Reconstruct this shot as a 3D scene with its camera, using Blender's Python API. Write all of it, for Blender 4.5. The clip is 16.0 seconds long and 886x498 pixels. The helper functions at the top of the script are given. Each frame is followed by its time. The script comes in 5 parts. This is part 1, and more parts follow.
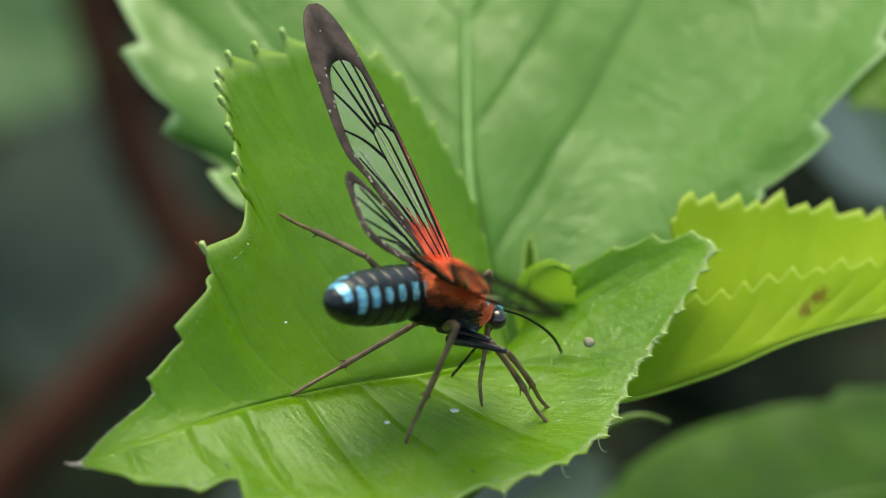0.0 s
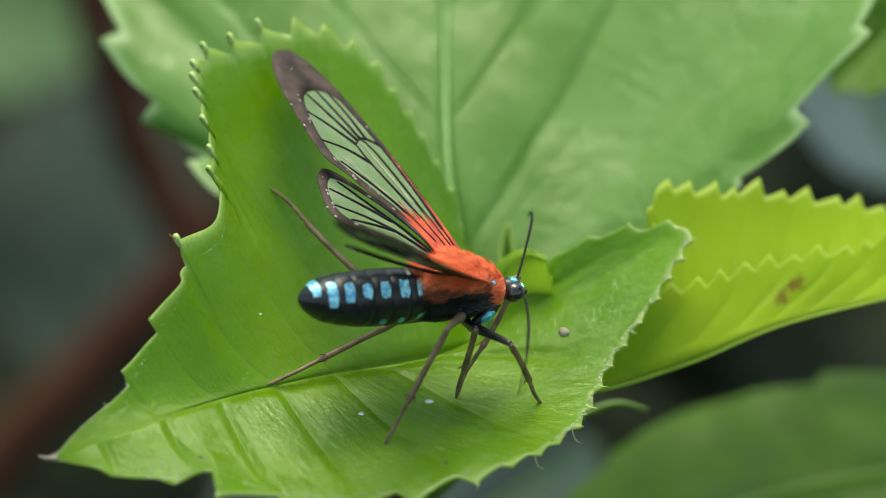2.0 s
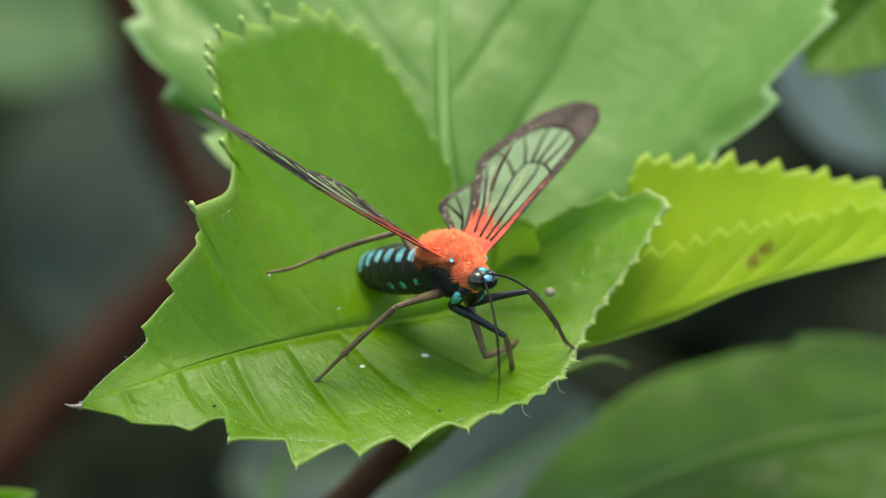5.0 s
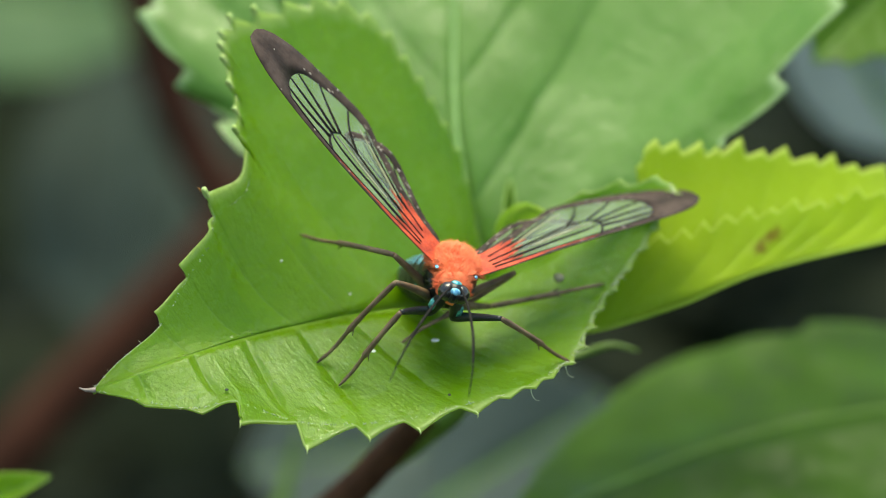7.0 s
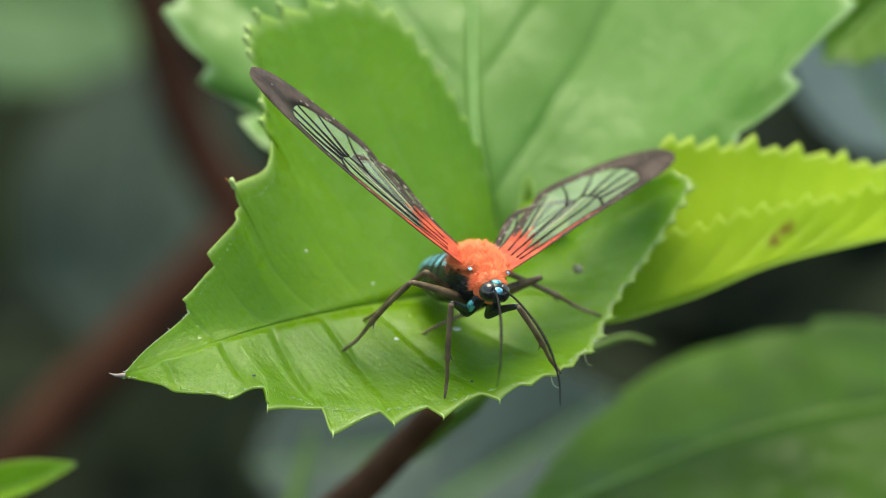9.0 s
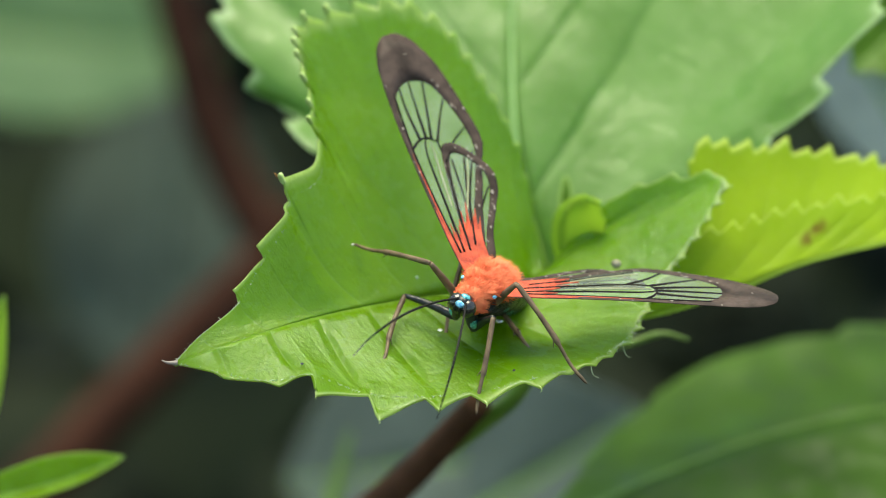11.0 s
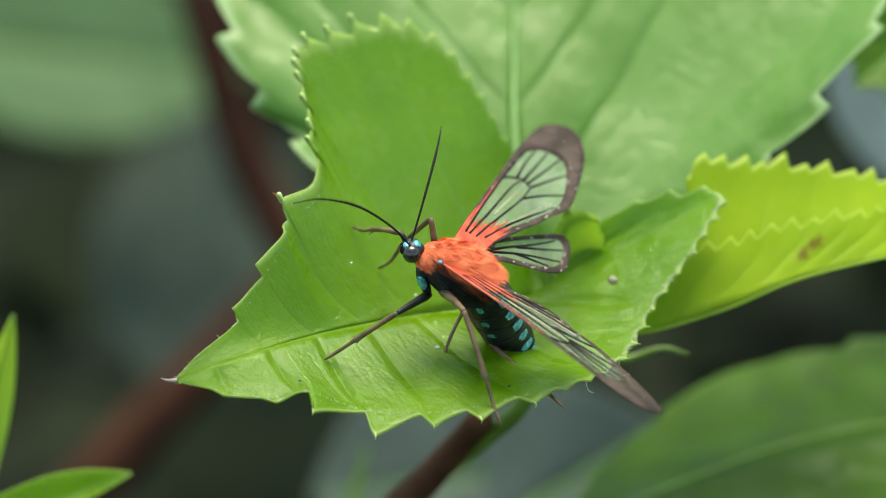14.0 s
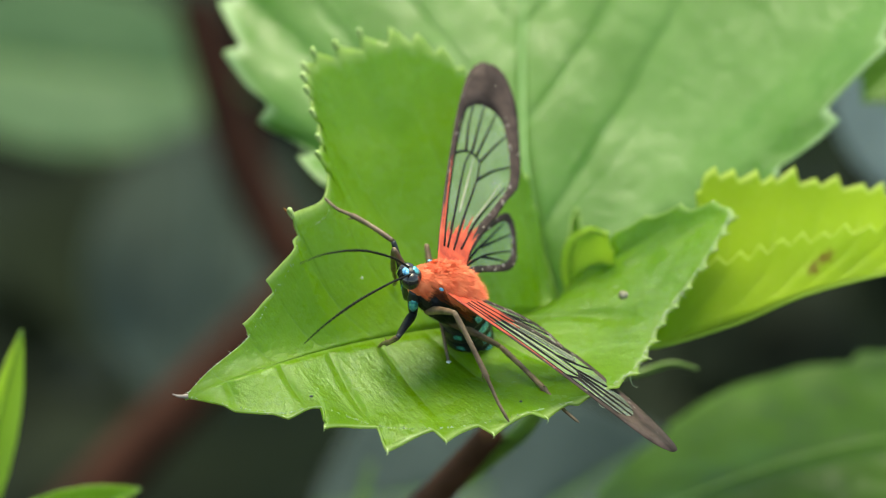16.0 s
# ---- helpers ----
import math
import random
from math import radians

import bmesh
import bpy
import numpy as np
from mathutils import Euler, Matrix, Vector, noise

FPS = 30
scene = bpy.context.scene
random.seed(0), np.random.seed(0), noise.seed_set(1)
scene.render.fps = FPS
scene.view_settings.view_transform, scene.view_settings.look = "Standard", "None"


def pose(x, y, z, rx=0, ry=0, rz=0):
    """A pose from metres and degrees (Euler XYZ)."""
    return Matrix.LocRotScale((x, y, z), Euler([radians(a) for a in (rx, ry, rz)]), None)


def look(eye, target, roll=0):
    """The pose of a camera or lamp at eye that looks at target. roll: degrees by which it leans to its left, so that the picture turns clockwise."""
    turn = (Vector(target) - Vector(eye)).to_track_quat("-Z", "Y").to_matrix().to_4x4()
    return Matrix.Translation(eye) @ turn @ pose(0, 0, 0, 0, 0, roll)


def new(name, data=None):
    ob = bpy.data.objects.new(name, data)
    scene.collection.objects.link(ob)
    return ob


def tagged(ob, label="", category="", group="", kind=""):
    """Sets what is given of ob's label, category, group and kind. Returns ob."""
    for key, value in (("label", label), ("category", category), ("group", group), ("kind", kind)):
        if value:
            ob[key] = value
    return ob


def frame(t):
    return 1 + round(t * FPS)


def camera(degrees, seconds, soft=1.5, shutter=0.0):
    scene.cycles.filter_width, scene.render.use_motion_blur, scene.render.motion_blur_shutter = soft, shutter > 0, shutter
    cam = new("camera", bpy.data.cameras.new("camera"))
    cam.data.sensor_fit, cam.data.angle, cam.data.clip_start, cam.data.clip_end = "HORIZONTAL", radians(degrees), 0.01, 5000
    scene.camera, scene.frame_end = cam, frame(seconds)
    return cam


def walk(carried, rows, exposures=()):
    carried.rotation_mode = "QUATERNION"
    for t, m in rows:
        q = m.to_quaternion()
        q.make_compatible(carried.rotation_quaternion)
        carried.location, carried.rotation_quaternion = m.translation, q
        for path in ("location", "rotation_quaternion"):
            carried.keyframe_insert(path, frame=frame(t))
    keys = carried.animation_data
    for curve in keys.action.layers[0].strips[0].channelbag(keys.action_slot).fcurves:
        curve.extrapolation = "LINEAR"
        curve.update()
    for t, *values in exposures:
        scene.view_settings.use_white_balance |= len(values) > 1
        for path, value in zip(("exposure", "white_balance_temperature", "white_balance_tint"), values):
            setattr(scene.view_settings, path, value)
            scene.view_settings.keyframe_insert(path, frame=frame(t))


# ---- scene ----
# ---- millimetres turned into metres ----
MM = 0.001
cam = camera(14, 16.0, soft=0.9)
PATH = [
    (0, (-0.00642, -0.20485, 0.07515), (-0.00083, 0.02178, -0.00364), 0.74),
    (0.5, (-0.00611, -0.20425, 0.07531), (-0.00075, 0.02226, -0.00383), 0.64),
    (1, (-0.00429, -0.20366, 0.07585), (-0.00037, 0.02260, -0.00409), 0.48),
    (1.5, (-0.00370, -0.20364, 0.07655), (0.00006, 0.02230, -0.00432), 0.44),
    (2, (-0.00299, -0.20464, 0.07718), (0.00060, 0.02111, -0.00420), 0.35),
    (2.5, (-0.00074, -0.20800, 0.07916), (0.00117, 0.01743, -0.00316), 0.13),
    (3, (-0.00091, -0.21363, 0.08059), (0.00138, 0.01182, -0.00167), 0.16),
    (3.5, (-0.00147, -0.21905, 0.08101), (0.00126, 0.00670, -0.00040), 0.25),
    (4, (-0.00158, -0.22196, 0.08056), (0.00107, 0.00413, 0.00010), 0.22),
    (6.5, (0.00074, -0.22406, 0.08323), (0.00040, 0.00100, -0.00013), -0.04),
    (7, (0.00000, -0.22557, 0.08210), (0.00000, -0.00004, 0.00002), 0.00),
    (7.5, (-0.00124, -0.22710, 0.08239), (-0.00041, -0.00151, 0.00047), 0.15),
    (8, (-0.00250, -0.22882, 0.08174), (-0.00087, -0.00288, 0.00080), 0.32),
    (8.5, (-0.00292, -0.22997, 0.08154), (-0.00122, -0.00388, 0.00103), 0.31),
    (9, (-0.00293, -0.23113, 0.08152), (-0.00154, -0.00501, 0.00108), 0.34),
    (11.5, (-0.00597, -0.24049, 0.07853), (-0.00492, -0.01272, 0.00292), 0.54),
    (12, (-0.00596, -0.24067, 0.07919), (-0.00517, -0.01297, 0.00334), 0.51),
    (12.5, (-0.00576, -0.24036, 0.07975), (-0.00509, -0.01277, 0.00357), 0.46),
    (13, (-0.00408, -0.24094, 0.08011), (-0.00479, -0.01331, 0.00405), 0.25),
    (13.5, (-0.00273, -0.24123, 0.08049), (-0.00445, -0.01362, 0.00441), 0.19),
    (14, (0.00008, -0.24217, 0.08025), (-0.00401, -0.01435, 0.00487), -0.25),
    (14.5, (0.00115, -0.24341, 0.07967), (-0.00386, -0.01525, 0.00540), -0.45),
    (15, (-0.00027, -0.24423, 0.07963), (-0.00421, -0.01583, 0.00601), -0.23),
    (15.5, (-0.00169, -0.24354, 0.07905), (-0.00465, -0.01494, 0.00601), -0.14),
    (16, (-0.00186, -0.24179, 0.08036), (-0.00486, -0.01371, 0.00573), -0.24),
]
walk(cam, [(t, look(eye, target, roll)) for t, eye, target, roll in PATH], exposures=[(0, 0.83, 7900, -6), (4, 0.91, 7900, -6), (7, 0.98, 7900, -6), (11.5, 1.13, 7900, -6), (16, 1.12, 7900, -6)])
cam.data.dof.use_dof = True
cam.data.dof.aperture_fstop = 20.0

# ---- world and light: a soft overcast sky ----
world = bpy.data.worlds.new("overcast_sky")
scene.world = world
world.use_nodes = True
wn = world.node_tree
sky = wn.nodes.new("ShaderNodeTexSky")
sky.sky_type, sky.sun_disc = "NISHITA", False
sky.sun_elevation, sky.sun_rotation = radians(80), radians(2)
wn.links.new(sky.outputs["Color"], wn.nodes["Background"].inputs["Color"])
wn.nodes["Background"].inputs["Strength"].default_value = 0.15
sun = new("sun", bpy.data.lights.new("sun", "SUN"))
sun.data.energy, sun.data.angle, sun.data.color = 2.4, radians(36), (1.0, 0.95, 0.86)
sun.matrix_world = look((0.02, 0.34, 2.0), (0, 0, 0))


# ---- materials ----
class Nodes:
    """A small helper that wires shader nodes."""

    def __init__(self, name):
        self.mat = bpy.data.materials.new(name)
        self.mat.use_nodes = True
        self.tree = self.mat.node_tree
        self.tree.nodes.clear()
        self.out = self.add("ShaderNodeOutputMaterial")

    def add(self, kind, operation=None, data_type=None, feature=None):
        node = self.tree.nodes.new(kind)
        if operation:
            node.operation = operation
        if data_type:
            node.data_type = data_type
        if feature:
            node.feature = feature
        return node

    def link(self, a, b):
        self.tree.links.new(a, b)

    def put(self, socket, value):
        if hasattr(value, "is_linked"):
            self.link(value, socket)
        else:
            socket.default_value = value

    def math(self, op, a, b=0.0, c=0.0):
        node = self.add("ShaderNodeMath", operation=op)
        for socket, value in zip(node.inputs, (a, b, c)):
            self.put(socket, value)
        return node.outputs[0]

    def mix(self, factor, a, b):
        node = self.add("ShaderNodeMix", data_type="RGBA")
        self.put(node.inputs[0], factor)
        self.put(node.inputs[6], a if hasattr(a, "is_linked") else (*a, 1))
        self.put(node.inputs[7], b if hasattr(b, "is_linked") else (*b, 1))
        return node.outputs[2]

    def noise(self, scale, detail=3.0, vector=None, rough=0.5):
        node = self.add("ShaderNodeTexNoise")
        node.inputs["Scale"].default_value, node.inputs["Detail"].default_value = scale, detail
        node.inputs["Roughness"].default_value = rough
        if vector is not None:
            self.link(vector, node.inputs["Vector"])
        return node.outputs["Fac"]

    def step(self, value, low, high, to_low=0.0, to_high=1.0):
        node = self.add("ShaderNodeMapRange")
        node.interpolation_type = "SMOOTHSTEP"
        for socket, v in zip(node.inputs, (value, low, high, to_low, to_high)):
            self.put(socket, v)
        return node.outputs[0]

    def where(self):
        return self.add("ShaderNodeTexCoord").outputs["Object"]

    def bump(self, height, strength, distance):
        node = self.add("ShaderNodeBump")
        node.inputs["Strength"].default_value, node.inputs["Distance"].default_value = strength, distance
        self.link(height, node.inputs["Height"])
        return node.outputs[0]

    def surface(self, colour, rough, normal=None, metal=0.0, specular=0.5, coat=0.0):
        node = self.add("ShaderNodeBsdfPrincipled")
        self.put(node.inputs["Base Color"], colour if hasattr(colour, "is_linked") else (*colour, 1))
        self.put(node.inputs["Roughness"], rough)
        self.put(node.inputs["Metallic"], metal)
        node.inputs["Specular IOR Level"].default_value = specular
        node.inputs["Coat Weight"].default_value = coat
        if normal is not None:
            self.link(normal, node.inputs["Normal"])
        return node.outputs[0]

    def done(self, shader):
        self.link(shader, self.out.inputs["Surface"])
        return self.mat


def leaf_material(name, base, light, vein, pairs, phase=0.0, pull=0.5, rough=0.4, glow=0.35, vein_mix=0.4, relief=0.00007, specular=0.5, blotches=(), rim=0.6, crinkle=0.0, groove=0.0):
    """A green blade: pale midrib and side veins laid out by the blade's own coordinates, a fine net between them, soft patches."""
    n = Nodes(name)
    uv = n.add("ShaderNodeUVMap").outputs[0]
    split = n.add("ShaderNodeSeparateXYZ")
    n.link(uv, split.inputs[0])
    along, across = split.outputs[0], n.math("ABSOLUTE", n.math("SUBTRACT", split.outputs[1], 0.5))
    across = n.math("MULTIPLY", across, 2.0)
    where = n.where()
    wobble = n.math("MULTIPLY", n.math("SUBTRACT", n.noise(260, 2, where), 0.5), 0.10)
    q = n.math("DIVIDE", along, n.math("SUBTRACT", 1.0, n.math("MULTIPLY", across, pull)))
    q = n.math("ADD", n.math("MULTIPLY_ADD", q, pairs, phase), wobble)
    near = n.math("ABSOLUTE", n.math("SUBTRACT", n.math("FRACT", q), 0.5))
    side = n.math("MULTIPLY", n.step(near, 0.0, 0.035, 1.0, 0.0), n.step(across, 0.55, 0.95, 1.0, 0.2))
    mid = n.step(across, 0.006, 0.03, 1.0, 0.0)
    veins = n.math("MAXIMUM", n.math("MULTIPLY", side, 0.6), mid)
    cells = n.add("ShaderNodeTexVoronoi", feature="DISTANCE_TO_EDGE")
    cells.inputs["Scale"].default_value = 900
    bent = n.add("ShaderNodeVectorMath", operation="ADD")
    n.link(where, bent.inputs[0])
    warp = n.add("ShaderNodeTexNoise")
    warp.inputs["Scale"].default_value = 900
    n.link(where, warp.inputs["Vector"])
    small = n.add("ShaderNodeVectorMath", operation="SCALE")
    n.link(warp.outputs["Color"], small.inputs[0])
    small.inputs["Scale"].default_value = 0.0012
    n.link(small.outputs[0], bent.inputs[1])
    n.link(bent.outputs[0], cells.inputs["Vector"])
    net = n.step(cells.outputs["Distance"], 0.0, 0.10, 1.0, 0.0)
    patches = n.step(n.noise(120, 3, where), 0.3, 0.7)
    grain = n.noise(2200, 2, where)
    colour = n.mix(patches, base, light)
    colour = n.mix(n.math("MULTIPLY", net, 0.07), colour, vein)
    colour = n.mix(n.math("MULTIPLY", veins, vein_mix), colour, vein)
    colour = n.mix(n.step(grain, 0.35, 0.75, 0.0, 0.15), colour, light)
    edge = n.step(n.math("ADD", across, n.math("MULTIPLY", n.math("SUBTRACT", n.noise(700, 2, where), 0.5), 0.02)), 0.965, 0.99)
    colour = n.mix(n.math("MULTIPLY", edge, rim), colour, vein)
    for centre, radius in blotches:
        gap = n.add("ShaderNodeVectorMath", operation="DISTANCE")
        n.link(where, gap.inputs[0])
        gap.inputs[1].default_value = [c * MM for c in centre]
        reach = n.math("ADD", gap.outputs["Value"], n.math("MULTIPLY", n.math("SUBTRACT", n.noise(900, 4, where, 0.7), 0.5), radius * MM * 3.5))
        colour = n.mix(n.step(reach, radius * MM * 0.3, radius * MM, 0.85, 0.0), colour, (0.16, 0.07, 0.01))
    height = n.math("ADD", n.math("MULTIPLY", veins, -0.8), n.math("MULTIPLY", net, -0.08))
    height = n.math("ADD", height, n.math("MULTIPLY", n.noise(380, 4, where), 0.9))
    if crinkle:
        folds = n.noise(1100, 5, where, 0.7)
        height = n.math("ADD", height, n.math("MULTIPLY", folds, crinkle))
    if groove:
        valley = n.math("MULTIPLY", n.step(near, 0.0, 0.14, 1.0, 0.0), n.step(across, 0.5, 0.95, 1.0, 0.0))
        valley = n.math("MULTIPLY", valley, n.step(split.outputs[1], 0.47, 0.5, 1.0, 0.15))
        height = n.math("ADD", height, n.math("MULTIPLY", valley, -groove))
        drawn = n.add("ShaderNodeVectorMath", operation="MULTIPLY")
        n.link(uv, drawn.inputs[0])
        drawn.inputs[1].default_value = (70, 11, 0)
        height = n.math("ADD", height, n.math("MULTIPLY", n.noise(1, 4, drawn.outputs[0], 0.65), groove))
    normal = n.bump(height, 0.8, relief)
    gloss = n.step(n.noise(330, 4, where, 0.65), 0.38, 0.62, rough - 0.08, rough + 0.2)
    top = n.surface(colour, gloss, normal, specular=specular)
    through_light = n.add("ShaderNodeBsdfTranslucent")
    half_way = n.add("ShaderNodeGamma")
    half_way.inputs["Gamma"].default_value = 0.6
    n.link(n.mix(0.5, colour, (light[0] * 1.15, light[1] * 1.1, light[2] * 0.5)), half_way.inputs["Color"])
    n.link(half_way.outputs[0], through_light.inputs["Color"])
    both = n.add("ShaderNodeMixShader")
    both.inputs[0].default_value = glow
    n.link(top, both.inputs[1])
    n.link(through_light.outputs[0], both.inputs[2])
    return n.done(both.outputs[0])


def plain_material(name, dark, light, scale, rough=0.5, relief=0.0001, metal=0.0, specular=0.5, coat=0.0, fine=6.0):
    """One surface with soft patches, grain and relief."""
    n = Nodes(name)
    where = n.where()
    patches = n.step(n.noise(scale, 4, where), 0.3, 0.7)
    grain = n.noise(scale * fine, 3, where)
    colour = n.mix(patches, dark, light)
    colour = n.mix(n.step(grain, 0.4, 0.8, 0.0, 0.4), colour, light)
    height = n.math("ADD", n.noise(scale * 1.5, 3, where), n.math("MULTIPLY", grain, 0.4))
    return n.done(n.surface(colour, n.step(grain, 0.3, 0.7, rough - 0.06, rough + 0.1), n.bump(height, 0.6, relief), metal, specular, coat))


def membrane_material():
    """Clear wing membrane: see-through, faintly smoky, with a weak sheen."""
    n = Nodes("wing_membrane")
    where = n.where()
    clear = n.add("ShaderNodeBsdfTransparent")
    clear.inputs["Color"].default_value = (0.86, 0.9, 0.88, 1)
    film = n.surface((0.42, 0.48, 0.37), n.step(n.noise(900, 3, where), 0.3, 0.7, 0.22, 0.4), n.bump(n.noise(700, 3, where), 0.5, 0.00005))
    both = n.add("ShaderNodeMixShader")
    n.link(n.step(n.noise(300, 3, where), 0.3, 0.75, 0.22, 0.42), both.inputs[0])
    n.link(clear.outputs[0], both.inputs[1])
    n.link(film, both.inputs[2])
    return n.done(both.outputs[0])


M_LEAF = leaf_material("perch_leaf", (0.175, 0.375, 0.007), (0.25, 0.465, 0.013), (0.44, 0.60, 0.16), 8.0, 0.73, 0.06, rough=0.18, specular=1.0, crinkle=2.6, glow=0.6, rim=0.85, groove=3.2)
M_BACK = leaf_material("back_leaf", (0.092, 0.24, 0.018), (0.15, 0.32, 0.055), (0.38, 0.55, 0.26), 4.0, 0.2, 0.06, rough=0.36, vein_mix=0.10, relief=0.00020, specular=0.6, groove=0.6, glow=0.38, rim=0.85)
M_YOUNG = leaf_material("young_leaf", (0.30, 0.45, 0.02), (0.39, 0.54, 0.03), (0.55, 0.66, 0.16), 12.0, 0.0, 0.06, rough=0.5, specular=0.2, vein_mix=0.25, glow=0.44, blotches=(((22.3, 12.2, -4.3), 1.0), ((23.3, 12.6, -3.8), 0.8)))
M_DARK = leaf_material("old_leaf", (0.029, 0.078, 0.009), (0.068, 0.158, 0.014), (0.115, 0.22, 0.04), 7.0, 0.0, 0.06, rough=0.45, vein_mix=0.2, specular=0.15)
# green darkened by hand for a leaf that lies in shade
M_SHADED = leaf_material("shaded_leaf", (0.06, 0.15, 0.012), (0.10, 0.22, 0.02), (0.14, 0.26, 0.04), 7.0, 0.0, 0.06, rough=0.45, vein_mix=0.2, specular=0.2)
M_CURL = leaf_material("curled_leaf", (0.40, 0.60, 0.09), (0.48, 0.67, 0.12), (0.52, 0.68, 0.2), 7.0, 0.0, 0.06, rough=0.45, glow=0.7, rim=0.3, specular=0.3)
M_YOUNG_SHOOT = leaf_material("shoot_leaf", (0.17, 0.35, 0.04), (0.23, 0.42, 0.07), (0.45, 0.6, 0.2), 7.0, 0.0, 0.06, rough=0.5, glow=0.5, specular=0.3)
# dull grey that already holds the shade low in the shrub
M_SHADED_GREY = leaf_material("shaded_grey_leaf", (0.068, 0.092, 0.082), (0.10, 0.13, 0.118), (0.14, 0.17, 0.155), 7.0, 0.0, 0.06, rough=0.6, glow=0.1, specular=0.2)
M_SILVER = leaf_material("silvery_leaf", (0.20, 0.25, 0.235), (0.27, 0.33, 0.31), (0.33, 0.38, 0.36), 7.0, 0.0, 0.06, rough=0.45, glow=0.15, specular=0.5)
# the sky's reflection is put into this leaf's bluish grey
M_SKY_GREY = leaf_material("sky_grey_leaf", (0.018, 0.032, 0.024), (0.033, 0.053, 0.042), (0.07, 0.10, 0.085), 7.0, 0.0, 0.06, rough=0.6, glow=0.1, specular=0.2, rim=0.1)
M_PALE = leaf_material("pale_leaf", (0.075, 0.15, 0.06), (0.105, 0.19, 0.08), (0.13, 0.22, 0.10), 7.0, 0.0, 0.06, rough=0.5, glow=0.2, specular=0.3)
M_EDGE = plain_material("leaf_edge", (0.36, 0.5, 0.12), (0.5, 0.62, 0.24), 600, 0.5)
M_RIB = plain_material("leaf_rib", (0.19, 0.36, 0.02), (0.25, 0.43, 0.04), 500, 0.42)
M_RIB_SOFT = plain_material("soft_rib", (0.19, 0.36, 0.10), (0.25, 0.42, 0.14), 500, 0.45)
M_GREY_RIB = plain_material("grey_rib", (0.07, 0.10, 0.085), (0.10, 0.135, 0.115), 500, 0.6)
M_RIB_YOUNG = plain_material("young_rib", (0.27, 0.42, 0.02), (0.36, 0.50, 0.04), 500, 0.5)
M_RIB_DULL = plain_material("dull_rib", (0.13, 0.27, 0.04), (0.19, 0.34, 0.07), 500, 0.5)
M_BARK = plain_material("brown_bark", (0.028, 0.011, 0.007), (0.056, 0.021, 0.013), 160, 0.8, 0.0006, specular=0.1)
M_TWIG = plain_material("young_bark", (0.055, 0.026, 0.015), (0.12, 0.054, 0.032), 160, 0.8, 0.0004, specular=0.1)
M_PETIOLE = plain_material("green_petiole", (0.08, 0.16, 0.02), (0.15, 0.25, 0.04), 260, 0.5)
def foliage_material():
    """Leaves with deep shade put into near-black colours, each leaf of its own green."""
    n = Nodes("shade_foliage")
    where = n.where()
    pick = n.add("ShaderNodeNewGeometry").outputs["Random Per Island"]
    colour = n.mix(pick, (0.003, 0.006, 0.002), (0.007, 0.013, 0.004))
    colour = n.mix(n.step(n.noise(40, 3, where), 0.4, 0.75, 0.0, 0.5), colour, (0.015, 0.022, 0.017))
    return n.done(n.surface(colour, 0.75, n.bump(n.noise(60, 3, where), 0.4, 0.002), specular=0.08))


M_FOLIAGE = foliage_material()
# litter colour held near black to stand for shade under the shrub
M_SOIL = plain_material("shaded_litter", (0.006, 0.009, 0.005), (0.018, 0.022, 0.012), 18, 0.95, 0.01, specular=0.05)
M_ORANGE = plain_material("orange_scales", (0.85, 0.13, 0.045), (1.0, 0.28, 0.12), 900, 0.6)


def thorax_material():
    """Orange skin above that gives way to black on the flanks along a ragged line."""
    n = Nodes("thorax_skin")
    where = n.where()
    split = n.add("ShaderNodeSeparateXYZ")
    n.link(where, split.inputs[0])
    line = n.math("ADD", split.outputs[2], n.math("MULTIPLY", n.math("SUBTRACT", n.noise(900, 3, where), 0.5), 0.0012))
    colour = n.mix(n.step(line, 0.0003, 0.0011), (0.010, 0.008, 0.008), (0.55, 0.075, 0.022))
    return n.done(n.surface(colour, 0.6, n.bump(n.noise(1500, 3, where), 0.5, 0.00005)))


M_THORAX = thorax_material()
M_WING_RED = plain_material("red_wing_scales", (0.36, 0.030, 0.012), (0.80, 0.105, 0.040), 900, 0.6)
M_RUST = plain_material("rust_scales", (0.22, 0.038, 0.010), (0.42, 0.085, 0.020), 800, 0.6)
M_BLACK = plain_material("black_scales", (0.004, 0.005, 0.007), (0.014, 0.015, 0.02), 900, 0.36, 0.00006)
M_BLUE = plain_material("blue_scales", (0.03, 0.27, 0.62), (0.38, 0.82, 0.98), 3200, 0.3, 0.00005, metal=0.35)
M_TEAL = plain_material("teal_scales", (0.02, 0.22, 0.28), (0.20, 0.68, 0.72), 2600, 0.32, 0.00004, metal=0.5)
M_LEG = plain_material("brown_leg", (0.075, 0.043, 0.023), (0.21, 0.135, 0.078), 800, 0.5, 0.00006)
M_EYE = plain_material("dark_eye", (0.012, 0.010, 0.010), (0.03, 0.026, 0.026), 4000, 0.2, 0.00003, coat=0.6)
M_SMOKE = plain_material("smoky_border", (0.026, 0.016, 0.013), (0.085, 0.056, 0.048), 700, 0.6, 0.00005, specular=0.2)
M_VEIN = plain_material("wing_vein", (0.006, 0.005, 0.005), (0.018, 0.013, 0.012), 900, 0.6, specular=0.15)
M_BUFF = plain_material("buff_scales", (0.30, 0.31, 0.18), (0.46, 0.46, 0.30), 900, 0.6, specular=0.2)
M_MEMBRANE = membrane_material()
M_SPOT = plain_material("brown_blotch", (0.10, 0.035, 0.006), (0.26, 0.11, 0.015), 700, 0.7)
